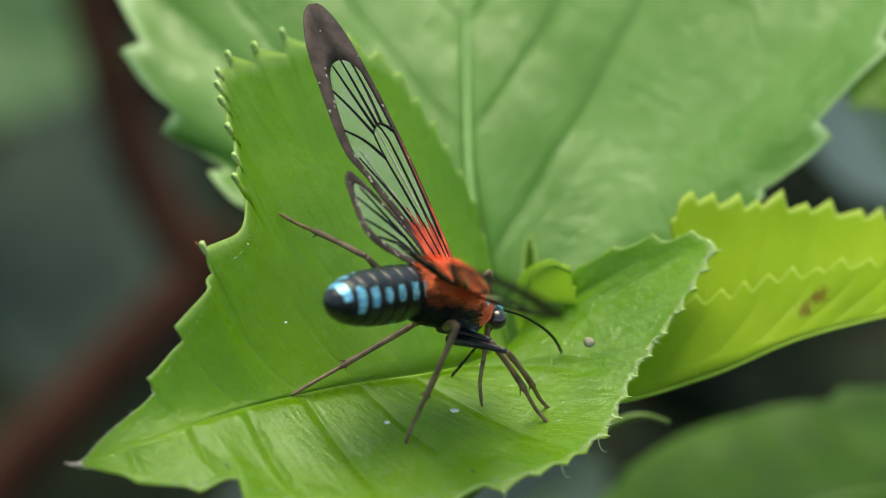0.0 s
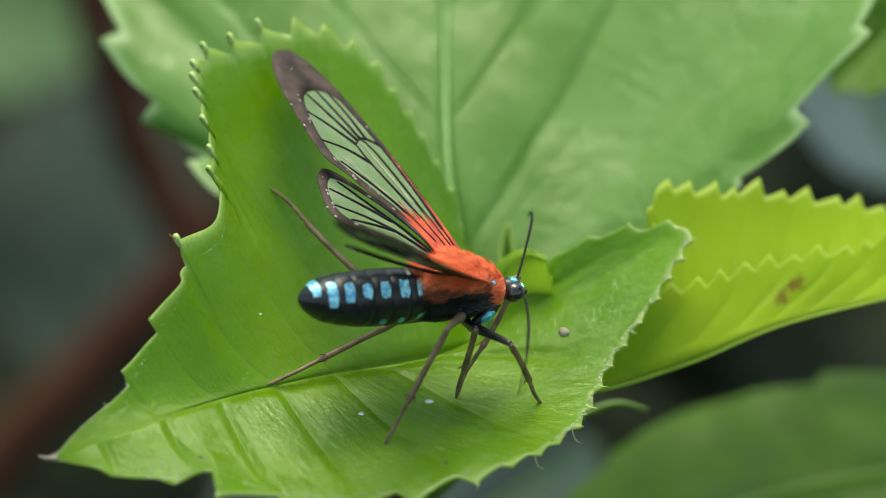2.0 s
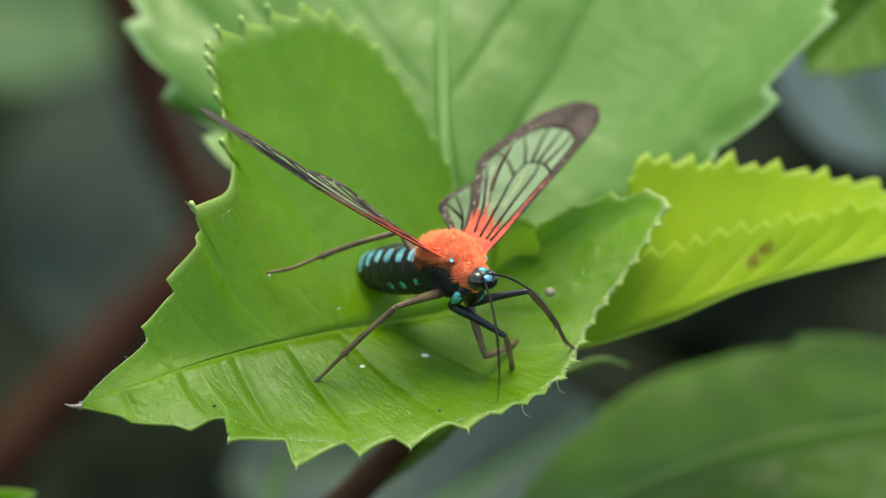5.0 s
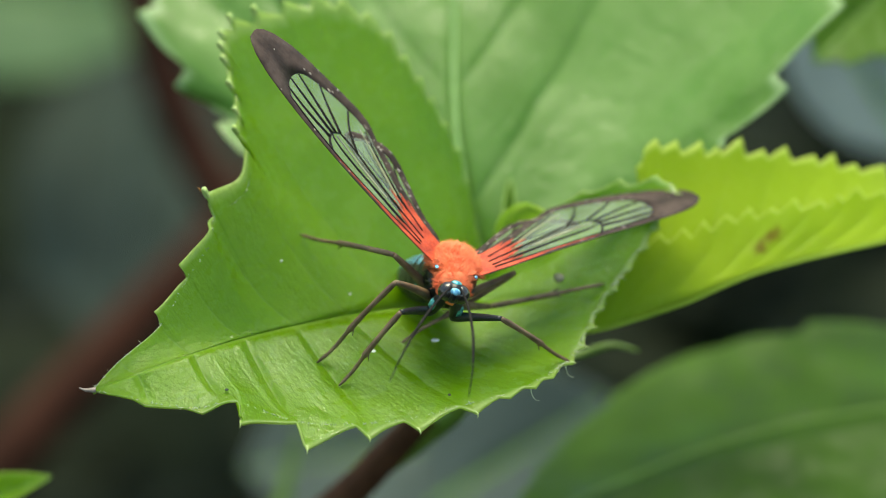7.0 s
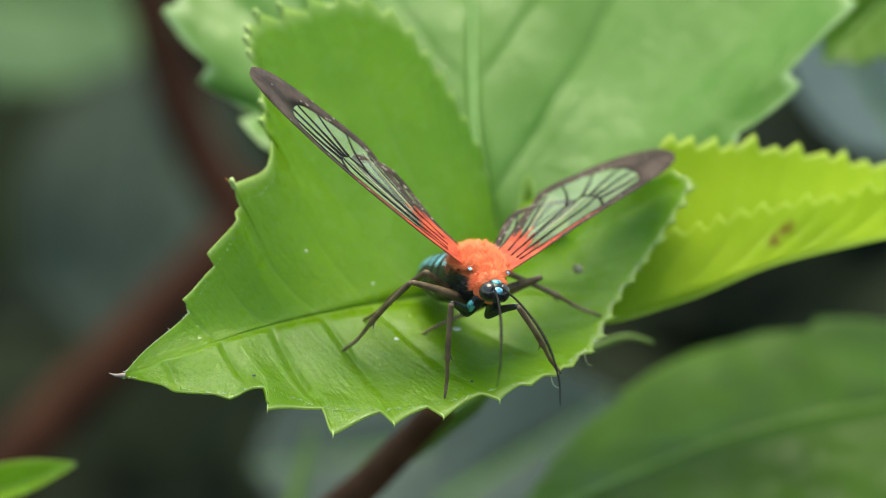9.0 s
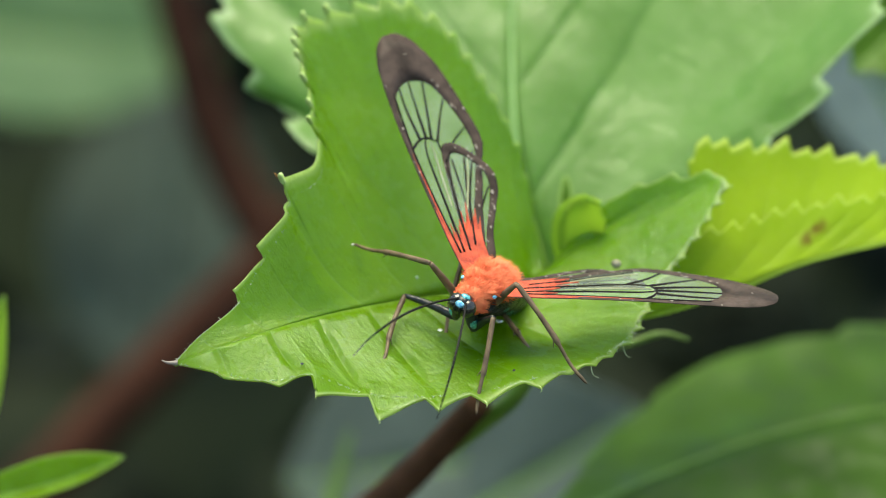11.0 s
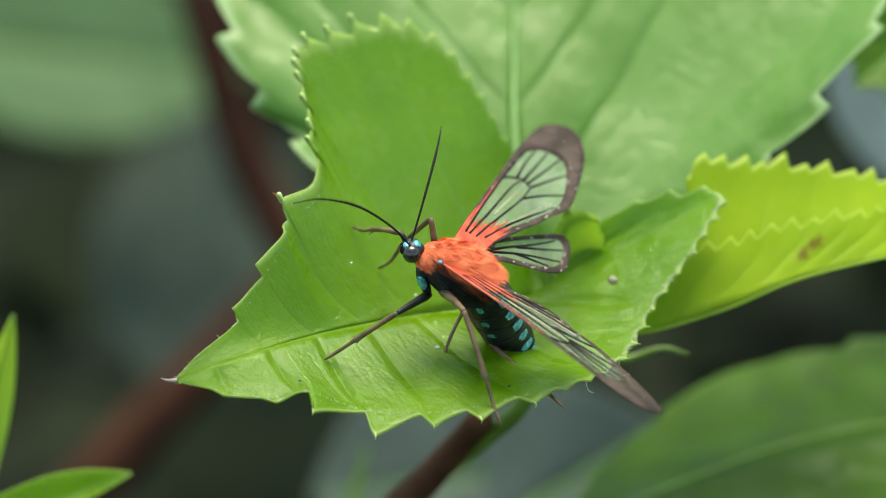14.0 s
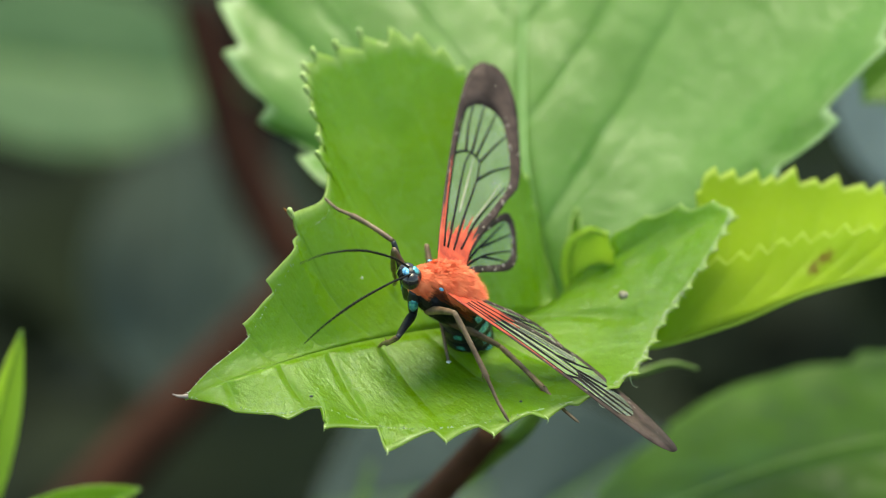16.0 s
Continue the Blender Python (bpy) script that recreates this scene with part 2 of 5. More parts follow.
M_GALL = plain_material("grey_gall", (0.20, 0.18, 0.11), (0.34, 0.31, 0.22), 900, 0.8)
M_WORN = plain_material("worn_scale", (0.20, 0.16, 0.13), (0.42, 0.36, 0.31), 900, 0.6)
M_WHITE = plain_material("white_fleck", (0.55, 0.56, 0.5), (0.8, 0.8, 0.75), 900, 0.6)
M_WITHERED = plain_material("withered_tip", (0.16, 0.12, 0.10), (0.34, 0.28, 0.25), 1200, 0.8)
M_TENDRIL = plain_material("pale_tendril", (0.11, 0.20, 0.035), (0.17, 0.27, 0.06), 400, 0.5)
M_HAIR = plain_material("pale_hair", (0.5, 0.55, 0.35), (0.7, 0.74, 0.55), 900, 0.5)


# ---- mesh helpers ----
def mesh_of(name, verts, faces, material, uvs=None, smooth=True):
    data = bpy.data.meshes.new(name)
    data.from_pydata([tuple(v) for v in verts], [], faces)
    if uvs is not None:
        layer = data.uv_layers.new(name="UVMap")
        loops = np.empty(len(data.loops), dtype=np.int32)
        data.loops.foreach_get("vertex_index", loops)
        layer.data.foreach_set("uv", np.asarray(uvs, dtype=np.float32)[loops].ravel())
    if smooth:
        data.polygons.foreach_set("use_smooth", [True] * len(data.polygons))
    data.materials.append(material)
    data.update()
    return data


def part(name, data, parent, label="", at=None):
    """Links mesh data as one object under a thing or a part."""
    ob = new(name, data)
    ob.parent = parent
    if at is not None:
        ob.matrix_basis = at
    return tagged(ob, label)


def spline(points, count, sharp=()):
    """Even steps by chord length along a smooth curve through a few points."""
    p = np.array(points, float)
    d = np.r_[0, np.cumsum(np.linalg.norm(np.diff(p, axis=0), axis=1))]
    d /= d[-1]
    ext = np.vstack([2 * p[0] - p[1], p, 2 * p[-1] - p[-2]])
    out = []
    for s in np.linspace(0, 1, count) if np.isscalar(count) else count:
        i = min(np.searchsorted(d, s, "right") - 1, len(p) - 2)
        u = (s - d[i]) / (d[i + 1] - d[i])
        a, b, c, e = ext[i], ext[i + 1], ext[i + 2], ext[i + 3]
        out.append(0.5 * (2 * b + (c - a) * u + (2 * a - 5 * b + 4 * c - e) * u * u + (3 * b - a - 3 * c + e) * u**3))
    return np.array(out)


def tube(points, radii, sides=8, closed=True):
    """Vertices and faces of a round rod along points; radii one per point."""
    p = np.array(points, float)
    radii = np.broadcast_to(np.array(radii, float), (len(p),))
    tangent = np.gradient(p, axis=0)
    tangent /= np.linalg.norm(tangent, axis=1)[:, None] + 1e-12
    up = np.array((0.13, 0.21, 0.97))
    verts, faces = [], []
    for k in range(len(p)):
        up = up - (up @ tangent[k]) * tangent[k]
        up /= np.linalg.norm(up) + 1e-12
        side = np.cross(tangent[k], up)
        for j in range(sides):
            a = 2 * math.pi * j / sides
            verts.append(p[k] + radii[k] * (math.cos(a) * up + math.sin(a) * side))
    for k in range(len(p) - 1):
        for j in range(sides):
            a, b = k * sides + j, k * sides + (j + 1) % sides
            faces.append((a, b, b + sides, a + sides))
    if closed:
        faces.append(tuple(range(sides - 1, -1, -1)))
        faces.append(tuple(range((len(p) - 1) * sides, len(p) * sides)))
    return verts, faces


def joined(pieces):
    verts, faces = [], []
    for v, f in pieces:
        k = len(verts)
        verts += list(v)
        faces += [tuple(i + k for i in face) for face in f]
    return verts, faces


def rings(sections, sides=28, wave=None):
    """A closed body lofted through rings (x, centre height, half width, half height) along x."""
    verts, faces = [], []
    for x, zc, ry, rz in sections:
        for j in range(sides):
            a = 2 * math.pi * j / sides
            w = 1.0 if wave is None else wave(x, a)
            verts.append((x, ry * w * math.sin(a), zc + rz * w * math.cos(a)))
    for k in range(len(sections) - 1):
        for j in range(sides):
            a, b = k * sides + j, k * sides + (j + 1) % sides
            faces.append((a, b, b + sides, a + sides))
    faces.append(tuple(range(sides - 1, -1, -1)))
    faces.append(tuple(range((len(sections) - 1) * sides, len(sections) * sides)))
    return verts, faces


def scaled(verts, k=MM):
    return [tuple(np.array(v) * k) for v in verts]


# ---- leaves ----
def edge_offset(s, teeth, curve=1.3, steep=0.006):
    """How far the saw edge stands out at s: each tooth juts at its place and fades towards the base."""
    out = 0.0
    for i, (at, high) in enumerate(teeth):
        end = teeth[i + 1][0] if i + 1 < len(teeth) else at + 0.05
        rise = min(steep, 0.35 * (end - at))
        if at - rise <= s < at:
            out = max(out, high * (1 - (at - s) / rise) ** 1.5)
        elif at <= s < end - 0.0:
            u = (s - at) / (end - at)
            out = max(out, high * (1 - u) ** curve)
    return out


def tooth_phase(s, teeth):
    """A wave that crests behind each tooth and dips behind each notch."""
    marks = [at for at, high in teeth]
    if not marks[0] < s < marks[-1]:
        return 0.0
    k = max(i for i, at in enumerate(marks) if at <= s)
    u = (s - marks[k]) / (marks[k + 1] - marks[k])
    return math.cos(2 * math.pi * u**0.8) * min(1.0, max(0.1, 0.8 * teeth[k][1] - 0.75))


def blade(name, rib, one, two, teeth_one, teeth_two, material, sag=(1.0, 1.0), columns=300, rows=12, quilt=0.12, pairs=8.0, phase=0.73, pull=0.06, fan=((0.6, 2), (0.6, 2)), curve=(1.3, 1.3), steep=(0.006, 0.006), flute=(0.0, 0.0), fold=(0.0, 0.0)):
    """Mesh of a leaf blade in millimetres: a midrib and its two margins, curves of a few points each, with a saw edge."""
    s = np.linspace(0, 1, columns)
    fine = np.linspace(0, 1, 2000)
    verts, uvs, faces = [], [], []
    for half, (edge, teeth, drop) in enumerate(((one, teeth_one, sag[0]), (two, teeth_two, sag[1]))):
        first, power = fan[half]
        root = np.interp(s, fine * (first + (1 - first) * fine**power), fine)
        m, e = spline(rib, root), spline(edge, s)
        run = np.gradient(e, axis=0)
        run /= np.linalg.norm(run, axis=1)[:, None] + 1e-9
        for i in range(columns):
            out = e[i] - m[i]
            size = np.linalg.norm(out)
            way = out / (size + 1e-9)
            control = 0.5 * (e[i] + m[i]) + np.array((0, 0, -drop * min(1.0, size / 8.0)))
            lead = e[i] - control if half == 0 else out
            lead = lead / (np.linalg.norm(lead) + 1e-9)
            rim = lead - (lead @ run[i]) * run[i]
            rim = rim / (np.linalg.norm(rim) + 1e-9)
            jut = edge_offset(s[i], teeth, curve[half], steep[half]) if teeth else 0.0
            ridge = tooth_phase(s[i], teeth) if teeth and flute[half] else 0.0
            for j in range(rows + 1):
                u = 1 - (1 - j / rows) ** 1.5
                p = (1 - u) ** 2 * m[i] + 2 * u * (1 - u) * control + u * u * e[i]
                q = (root[i] / (1 - u * pull) * pairs + phase + 0.5) % 1.0
                puff = math.sin(math.pi * q) ** 0.7 * (quilt[half] if isinstance(quilt, tuple) else quilt) * min(1.0, size / 6.0) * 4 * u * (1 - u)
                p = p + np.array((0, -0.25, 0.95)) * puff
                p = p + np.array((0, -0.7, 0.7)) * fold[half] * min(1.0, size / 10.0) * min(u / 0.42, (1 - u) / 0.58)
                inset = e[i] - p
                inset = np.linalg.norm(inset - (inset @ run[i]) * run[i])
                if ridge:
                    p = p + np.array((0, -0.8, 0.6)) * flute[half] * ridge * max(0.0, 1 - inset / 5.0) ** 1.3
                p = p + rim * jut * max(0.0, 1 - inset / 1.3) ** 1.4 * (u > 0.4)
                p = p + 0.22 * min(1.0, size / 6.0) * u * np.array((0, 0.3, 0.9)) * noise.noise(Vector(p * 0.33))
                verts.append(p * MM)
                uvs.append((root[i], 0.5 + (0.5 - half) * u))
    k = columns * (rows + 1)
    for half in (0, 1):
        for i in range(columns - 1):
            for j in range(rows):
                a = half * k + i * (rows + 1) + j
                quad = (a, a + 1, a + rows + 2, a + rows + 1)
                faces.append(quad if half else quad[::-1])
    return mesh_of(name, verts, faces, material, uvs)


def leaf(name, label, rib, one, two, teeth_one, teeth_two, material, rib_size=0.35, thick=0.15, rib_material=None, sink=0.08, **shape):
    thing = tagged(new(name), label, "leaf", group="leaves of the shrub" if name == "shrub_leaf" else "")
    thing.empty_display_size = 0.005
    body = part("blade", blade("blade", rib, one, two, teeth_one, teeth_two, material, **shape), thing)
    solid = body.modifiers.new("thickness", "SOLIDIFY")
    solid.thickness, solid.offset = thick * MM, -1.0
    line = spline(rib, 40) - np.array((0, 0, sink))
    part("midrib", mesh_of("midrib", *[scaled(x) if k == 0 else x for k, x in enumerate(tube(line, np.linspace(0.12, rib_size, 40) if rib_size > 0.12 else rib_size, 8))], rib_material or M_RIB), thing, "pale green raised midrib")
    return thing


def saw(count, high, start=0.03, end=0.95, jitter=0.25, seed=1):
    rng = random.Random(seed)
    step = (end - start) / count
    return [(start + step * (i + 0.5 + jitter * (rng.random() - 0.5)), high * (0.75 + 0.5 * rng.random())) for i in range(count)]


PERCH_RIB = [(-22.8, -7.9, -6.9), (-18.0, -5.4, -5.9), (-13.8, -2.1, -5.7), (-10.0, 0.5, -5.7), (-6.3, 3.1, -5.9), (-2.5, 6.1, -6.5), (0.6, 9.1, -7.0), (3.2, 12.3, -7.0)]
PERCH_BACK = [(-22.8, -7.9, -6.9), (-21.4, -6.4, -5.7), (-18.6, -3.6, -4.0), (-17.2, -1.8, -1.9), (-15.4, 0.2, 0.5), (-15.3, 1.6, 1.6), (-13.1, 4.5, 3.0), (-13.8, 8.8, 6.7), (-14.8, 13.3, 10.3), (-12.3, 15.6, 10.9), (-8.9, 17.9, 11.2), (-5.3, 18.5, 10.0), (-2.6, 18.0, 7.1), (-0.4, 17.3, 3.7), (1.0, 16.3, 0.9), (2.0, 14.9, -2.8), (3.2, 12.4, -6.6)]
PERCH_FRONT = [(-22.8, -7.9, -6.9), (-16.7, -8.3, -8.0), (-13.6, -8.2, -7.6), (-9.7, -9.0, -8.6), (-6.0, -9.1, -8.8), (-2.0, -8.5, -8.6), (1.7, -7.3, -8.1), (5.6, -5.0, -7.8), (8.6, -0.6, -7.4), (10.6, 4.3, -5.6), (14.0, 8.2, -2.1), (15.8, 11.3, 0.5), (12.8, 12.0, 0.3), (8.9, 12.3, -0.9), (5.8, 12.5, -3.5), (3.4, 12.4, -6.7)]
PERCH_BACK_TEETH = [(0.113, 0.9), (0.173, 1.1), (0.253, 1.7), (0.366, 1.5), (0.395, 0.7), (0.428, 0.8), (0.46, 0.7), (0.477, 0.8), (0.495, 0.9), (0.512, 1.1), (0.54, 1.3), (0.578, 1.5), (0.612, 1.5), (0.64, 1.2), (0.668, 0.9), (0.70, 0.75), (0.729, 0.65), (0.758, 0.55), (0.784, 0.5), (0.816, 0.45), (0.85, 0.4), (0.89, 0.3)]
PERCH_FRONT_TEETH = [(0.05, 0.3), (0.105, 0.5), (0.159, 2.2), (0.219, 2.5), (0.275, 1.5), (0.322, 1.4), (0.38, 1.0), (0.42, 0.5), (0.449, 0.6), (0.48, 0.45), (0.515, 0.6), (0.548, 0.45), (0.58, 0.5), (0.608, 0.45), (0.635, 0.5), (0.66, 0.45), (0.691, 0.5), (0.714, 0.5), (0.735, 0.5), (0.756, 0.6), (0.792, 0.6), (0.824, 0.6), (0.863, 0.4), (0.90, 0.2)]
perch = leaf("perch_leaf", "bright green toothed leaf, cupped, bearing the moth", PERCH_RIB, PERCH_BACK, PERCH_FRONT, PERCH_BACK_TEETH, PERCH_FRONT_TEETH, M_LEAF, rib_size=0.24, sink=0.19, sag=(2.5, 1.5), columns=620, rows=18, quilt=(0.14, 0.26), fan=((0.5, 3), (0.62, 4)), curve=(0.9, 2.0), steep=(0.007, 0.014), flute=(0.26, 0.12))

BACK_RIB = [(1.3, 42.0, 16.3), (0.9, 34.4, 9.9), (0.8, 28.3, 4.8), (1.0, 23.5, 0.2), (2.1, 19.3, -5.3), (3.1, 16.7, -9.5)]
BACK_ONE = [(1.3, 42.0, 16.3), (-20.8, 41.3, 14.2), (-21.9, 37.6, 9.9), (-21.3, 33.4, 7.2), (-19.2, 30.1, 3.8), (-15.8, 27.8, 0.6), (-14.2, 25.1, -1.2), (-5.9, 20.0, -6.4), (3.1, 16.7, -9.5)]
BACK_TWO = [(1.3, 42.0, 16.3), (21.9, 38.7, 15.8), (29.1, 33.6, 13.6), (29.1, 28.2, 10.4), (25.2, 24.6, 6.3), (22.2, 22.2, 2.8), (17.7, 19.8, -1.1), (10.7, 17.2, -5.3), (3.1, 16.7, -9.5)]
leaf("broad_leaf", "broad soft green leaf with a pale midrib, standing behind", BACK_RIB, BACK_ONE, BACK_TWO, [(0.34, 1.4), (0.415, 1.5), (0.492, 1.7), (0.575, 1.7), (0.66, 1.4), (0.75, 1.0), (0.84, 0.7)], [(0.3, 0.9), (0.42, 0.9), (0.53, 1.2), (0.634, 1.5), (0.72, 0.6), (0.8, 0.5), (0.88, 0.4)], M_BACK, rib_size=0.34, sink=0.0, rib_material=M_RIB_SOFT, sag=(1.0, 0.6), columns=420, rows=20, quilt=0.22, pairs=4.0, phase=0.2, curve=(1.0, 1.0), fan=((0.35, 10), (0.26, 16)), fold=(0.0, -0.8))

YOUNG_RIB = [(41.2, 18.7, -4.2), (31.2, 13.3, -4.2), (22.3, 10.7, -5.5), (16.4, 9.0, -7.4), (10.4, 7.4, -8.7), (7.9, 7.5, -8.5)]
YOUNG_FRONT = [(41.2, 18.7, -4.2), (31.3, 15.5, -2.1), (26.5, 14.0, -2.2), (21.7, 13.2, -2.8), (17.6, 11.9, -3.6), (14.0, 11.0, -4.3), (10.5, 9.5, -5.9), (7.9, 8.2, -8.0)]
YOUNG_BACK = [(41.2, 18.7, -4.2), (31.8, 20.0, -2.0), (26.5, 19.0, -0.6), (21.1, 17.5, 0.5), (18.0, 16.5, 1.0), (14.8, 15.2, 1.7), (14.0, 14.2, 0.2), (13.6, 13.2, -2.4), (8.0, 12.4, -9.6)]
leaf("young_leaf", "yellow-green young leaf folded along its midrib", YOUNG_RIB, YOUNG_BACK, YOUNG_FRONT, [(0.11, 0.9), (0.17, 1.0), (0.235, 1.2), (0.28, 0.8), (0.325, 1.3), (0.365, 0.8), (0.415, 1.2), (0.455, 0.8), (0.50, 1.5), (0.54, 0.8), (0.575, 1.2), (0.62, 1.0), (0.655, 0.9), (0.70, 0.5)], saw(20, 0.95, 0.04, 0.95, 0.3, 8), M_YOUNG, rib_size=0.12, rib_material=M_RIB_YOUNG, sag=(1.5, 0.3), columns=360, rows=12, pairs=12.0, phase=0.0, curve=(1.0, 1.0), steep=(0.012, 0.022), flute=(0.07, 0.06))


def simple_leaf(name, label, base, tip, width, face, material, teeth=0, high=1.0, seed=1, cup=1.0):
    """A leaf by its base, tip, half width and the way that its face looks."""
    b, t = np.array(base, float), np.array(tip, float)
    run = t - b
    side = np.cross(run / np.linalg.norm(run), np.array(face, float))
    side /= np.linalg.norm(side)
    up = np.cross(side, run / np.linalg.norm(run))
    rib = [tuple(t + (b - t) * u - up * cup * math.sin(math.pi * u)) for u in (0, 0.25, 0.5, 0.75, 1)]
    shape = ((0.0, 0.0), (0.12, 0.42), (0.3, 0.86), (0.5, 1.0), (0.72, 0.86), (0.9, 0.45), (1.0, 0.02))
    edges = [[tuple(t + (b - t) * u + k * side * width * w + up * cup * w * 0.4) for u, w in shape] for k in (1, -1)]
    s = saw(teeth, high, seed=seed) if teeth else []
    return leaf(name, label, rib, edges[0], edges[1], s, s, material, rib_size=min(0.4, 0.12 * width), sink=0.2 * min(0.4, 0.12 * width), columns=120, rows=8, quilt=0.3, rib_material=M_RIB_DULL if material is not M_SKY_GREY else M_GREY_RIB, pairs=7.0, phase=0.0, sag=(0.5, 0.5))


leaf("old_leaf", "dark green toothed leaf, low down and out of focus", [(0.6, 21.7, -33.2), (13.8, 29.8, -29.8), (27.1, 33.2, -26.5), (44.7, 35.2, -24.5)], [(0.6, 21.7, -33.2), (4.5, 28.6, -32.5), (10.3, 37.8, -29.6), (16.9, 42.5, -26.4), (23.0, 44.4, -24.5), (29.3, 44.6, -23.4), (37.0, 44.6, -23.5), (45.2, 37.3, -24.9)], [(0.6, 21.7, -33.2), (13.2, 14.7, -33.6), (30.0, 17.5, -32.2), (44.6, 34.0, -24.5)], [(0.24, 0.6), (0.4, 0.8), (0.691, 1.5), (0.83, 1.3)], [], M_DARK, rib_size=0.15, sink=0.05, rib_material=M_RIB_DULL, columns=200, rows=12, quilt=0.1, pairs=6.0, phase=0.0, sag=(0.6, 0.6), curve=(0.8, 0.8), steep=(0.02, 0.02))
simple_leaf("shrub_leaf", "pale grey-green leaf, far behind and blurred", (-88.4, 264.5, -53.9), (-36.0, 262.3, -59.9), 13.7, (0.1, -0.9, 0.7), M_PALE, 0, 0, 12)
simple_leaf("shrub_leaf", "dull green leaf, bluish sky reflection put into its colour, far behind and blurred", (-44.6, 286.2, -70.3), (-45.6, 245.5, -106.1), 16.2, (0, -1, 0.6), M_SKY_GREY, 0, 0, 13)
simple_leaf("shrub_leaf", "silvery grey leaf in the shade, blurred", (46.6, 112.0, -30.4), (32.9, 110.0, -8.9), 7.5, (-0.1, -0.8, 0.9), M_SILVER, 0, 0, 14)
simple_leaf("shrub_leaf", "mid green leaf beside the broad leaf, shade put into its colour, blurred", (40.0, 51.1, 9.0), (29.0, 44.4, -0.6), 4.5, (-0.2, -1, 0.5), M_SHADED, 6, 0.8, 15)
simple_leaf("shrub_leaf", "dull grey leaf below, shade put into its colour, blurred", (6.9, 125.0, -65.7), (-20.5, 114.4, -65.6), 13, (0, -1, 0.6), M_SHADED_GREY, 0, 0, 18)
simple_leaf("shrub_leaf", "dull grey leaf beneath the stalk, blurred", (-1.3, 94.7, -61.2), (16.2, 98.5, -50.9), 10, (0, -1, 0.6), M_SHADED_GREY, 0, 0, 19)
simple_leaf("leaf_sprig", "small green leaf with a pointed tip", (-41.0, 12.9, -26.0), (-28.4, 14.1, -22.6), 1.5, (0, -0.7, 0.8), M_LEAF, 0, 0, 16)
simple_leaf("grass_blade", "narrow upright pale green blade", (-42.3, 17.0, -30.0), (-37.5, 18.0, -11.2), 1.4, (0.3, -1, 0.2), M_CURL, 0, 0, 17)
leaf("curled_leaf", "pale young leaf still curled over", [(7.0, 10.7, -1.1), (5.9, 11.8, -1.1), (4.8, 12.5, -2.0), (4.3, 12.8, -4.2), (4.8, 12.0, -7.7)], [(7.0, 10.7, -1.1), (5.7, 12.3, -1.1), (4.1, 13.4, -2.4), (3.7, 13.6, -4.9), (4.6, 13.0, -8.1)], [(7.0, 10.7, -1.1), (7.1, 11.0, -1.9), (7.4, 11.4, -3.7), (7.2, 11.6, -5.9), (5.1, 11.5, -7.6)], [], [(0.2, 0.25), (0.35, 0.25), (0.5, 0.25), (0.65, 0.25)], M_CURL, rib_size=0.2, sink=0.15, columns=80, rows=8, pairs=8.0, phase=0.0, sag=(0.4, -0.6), quilt=0.05)
simple_leaf("leaf_spike", "slender pointed green stipule", (4.7, 14.5, -6.9), (4.8, 19.9, -1.9), 0.42, (0, -1, 0.9), M_YOUNG_SHOOT, 0, 0, 20)


def rod(name, points, radii, material):
    v, f = tube(spline(points, 50), np.interp(np.linspace(0, 1, 50), np.linspace(0, 1, len(radii)), radii), 12)
    return mesh_of(name, scaled(v), f, material)


shrub_branch = tagged(new("shrub_branch"), "forked reddish brown woody branch, blurred", "branch")
part("main_stem", rod("main_stem", [(-20.4, 166.0, -52.7), (-25.0, 164.1, -57.6), (-31.2, 159.6, -63.1), (-40.6, 154.2, -71.4), (-53.5, 145.3, -82.5), (-68.0, 136.4, -93.6)], (2.8, 3.1, 3.4, 3.6, 3.9), M_BARK), shrub_branch)
part("side_stem", rod("side_stem", [(-36.9, 175.9, -25.3), (-34.3, 172.8, -33.8), (-30.8, 170.1, -44.5), (-26.0, 166.8, -53.7), (-22.3, 164.6, -59.8)], (2.5, 2.8, 2.8), M_BARK), shrub_branch)
tagged(new("brown_twig", rod("brown_twig", [(-1.6, 14.6, -18.3), (-3.9, 17.4, -22.1), (-7.8, 21.7, -28.1), (-17.7, 28.0, -40.0)], (1.0, 1.25, 1.5, 1.7), M_TWIG)), "brown woody twig rising below the toothed leaf", "twig")
part("leaf_stalk", rod("leaf_stalk", [(3.3, 12.3, -7.0), (2.8, 12.8, -11.4), (1.5, 14.1, -16.8), (-1.6, 16.8, -21.0), (-5.2, 19.6, -25.1), (-7.8, 22.4, -29.1)], (0.35, 0.55, 0.7, 0.7, 0.6, 0.4), M_PETIOLE), perch, "pale green leaf stalk")
tagged(new("green_tendril", rod("green_tendril", [(6.3, 12.3, -13.0), (9.5, 14.3, -13.3), (12.0, 14.5, -12.6), (14.0, 14.4, -13.0)], (0.22, 0.3, 0.28, 0.12), M_TENDRIL)), "thin pale green tendril beside the leaf", "tendril")

tagged(new("green_shoot", rod("green_shoot", [(-12.4, 60.5, -38.7), (-12.8, 59.9, -40.3), (-13.3, 59.2, -42.4), (-14.0, 58.3, -45.0), (-15.0, 57.1, -48.3)], (0.2, 0.5, 0.8, 1.0), M_PETIOLE)), "slender green shoot below the toothed leaf, blurred", "shoot")

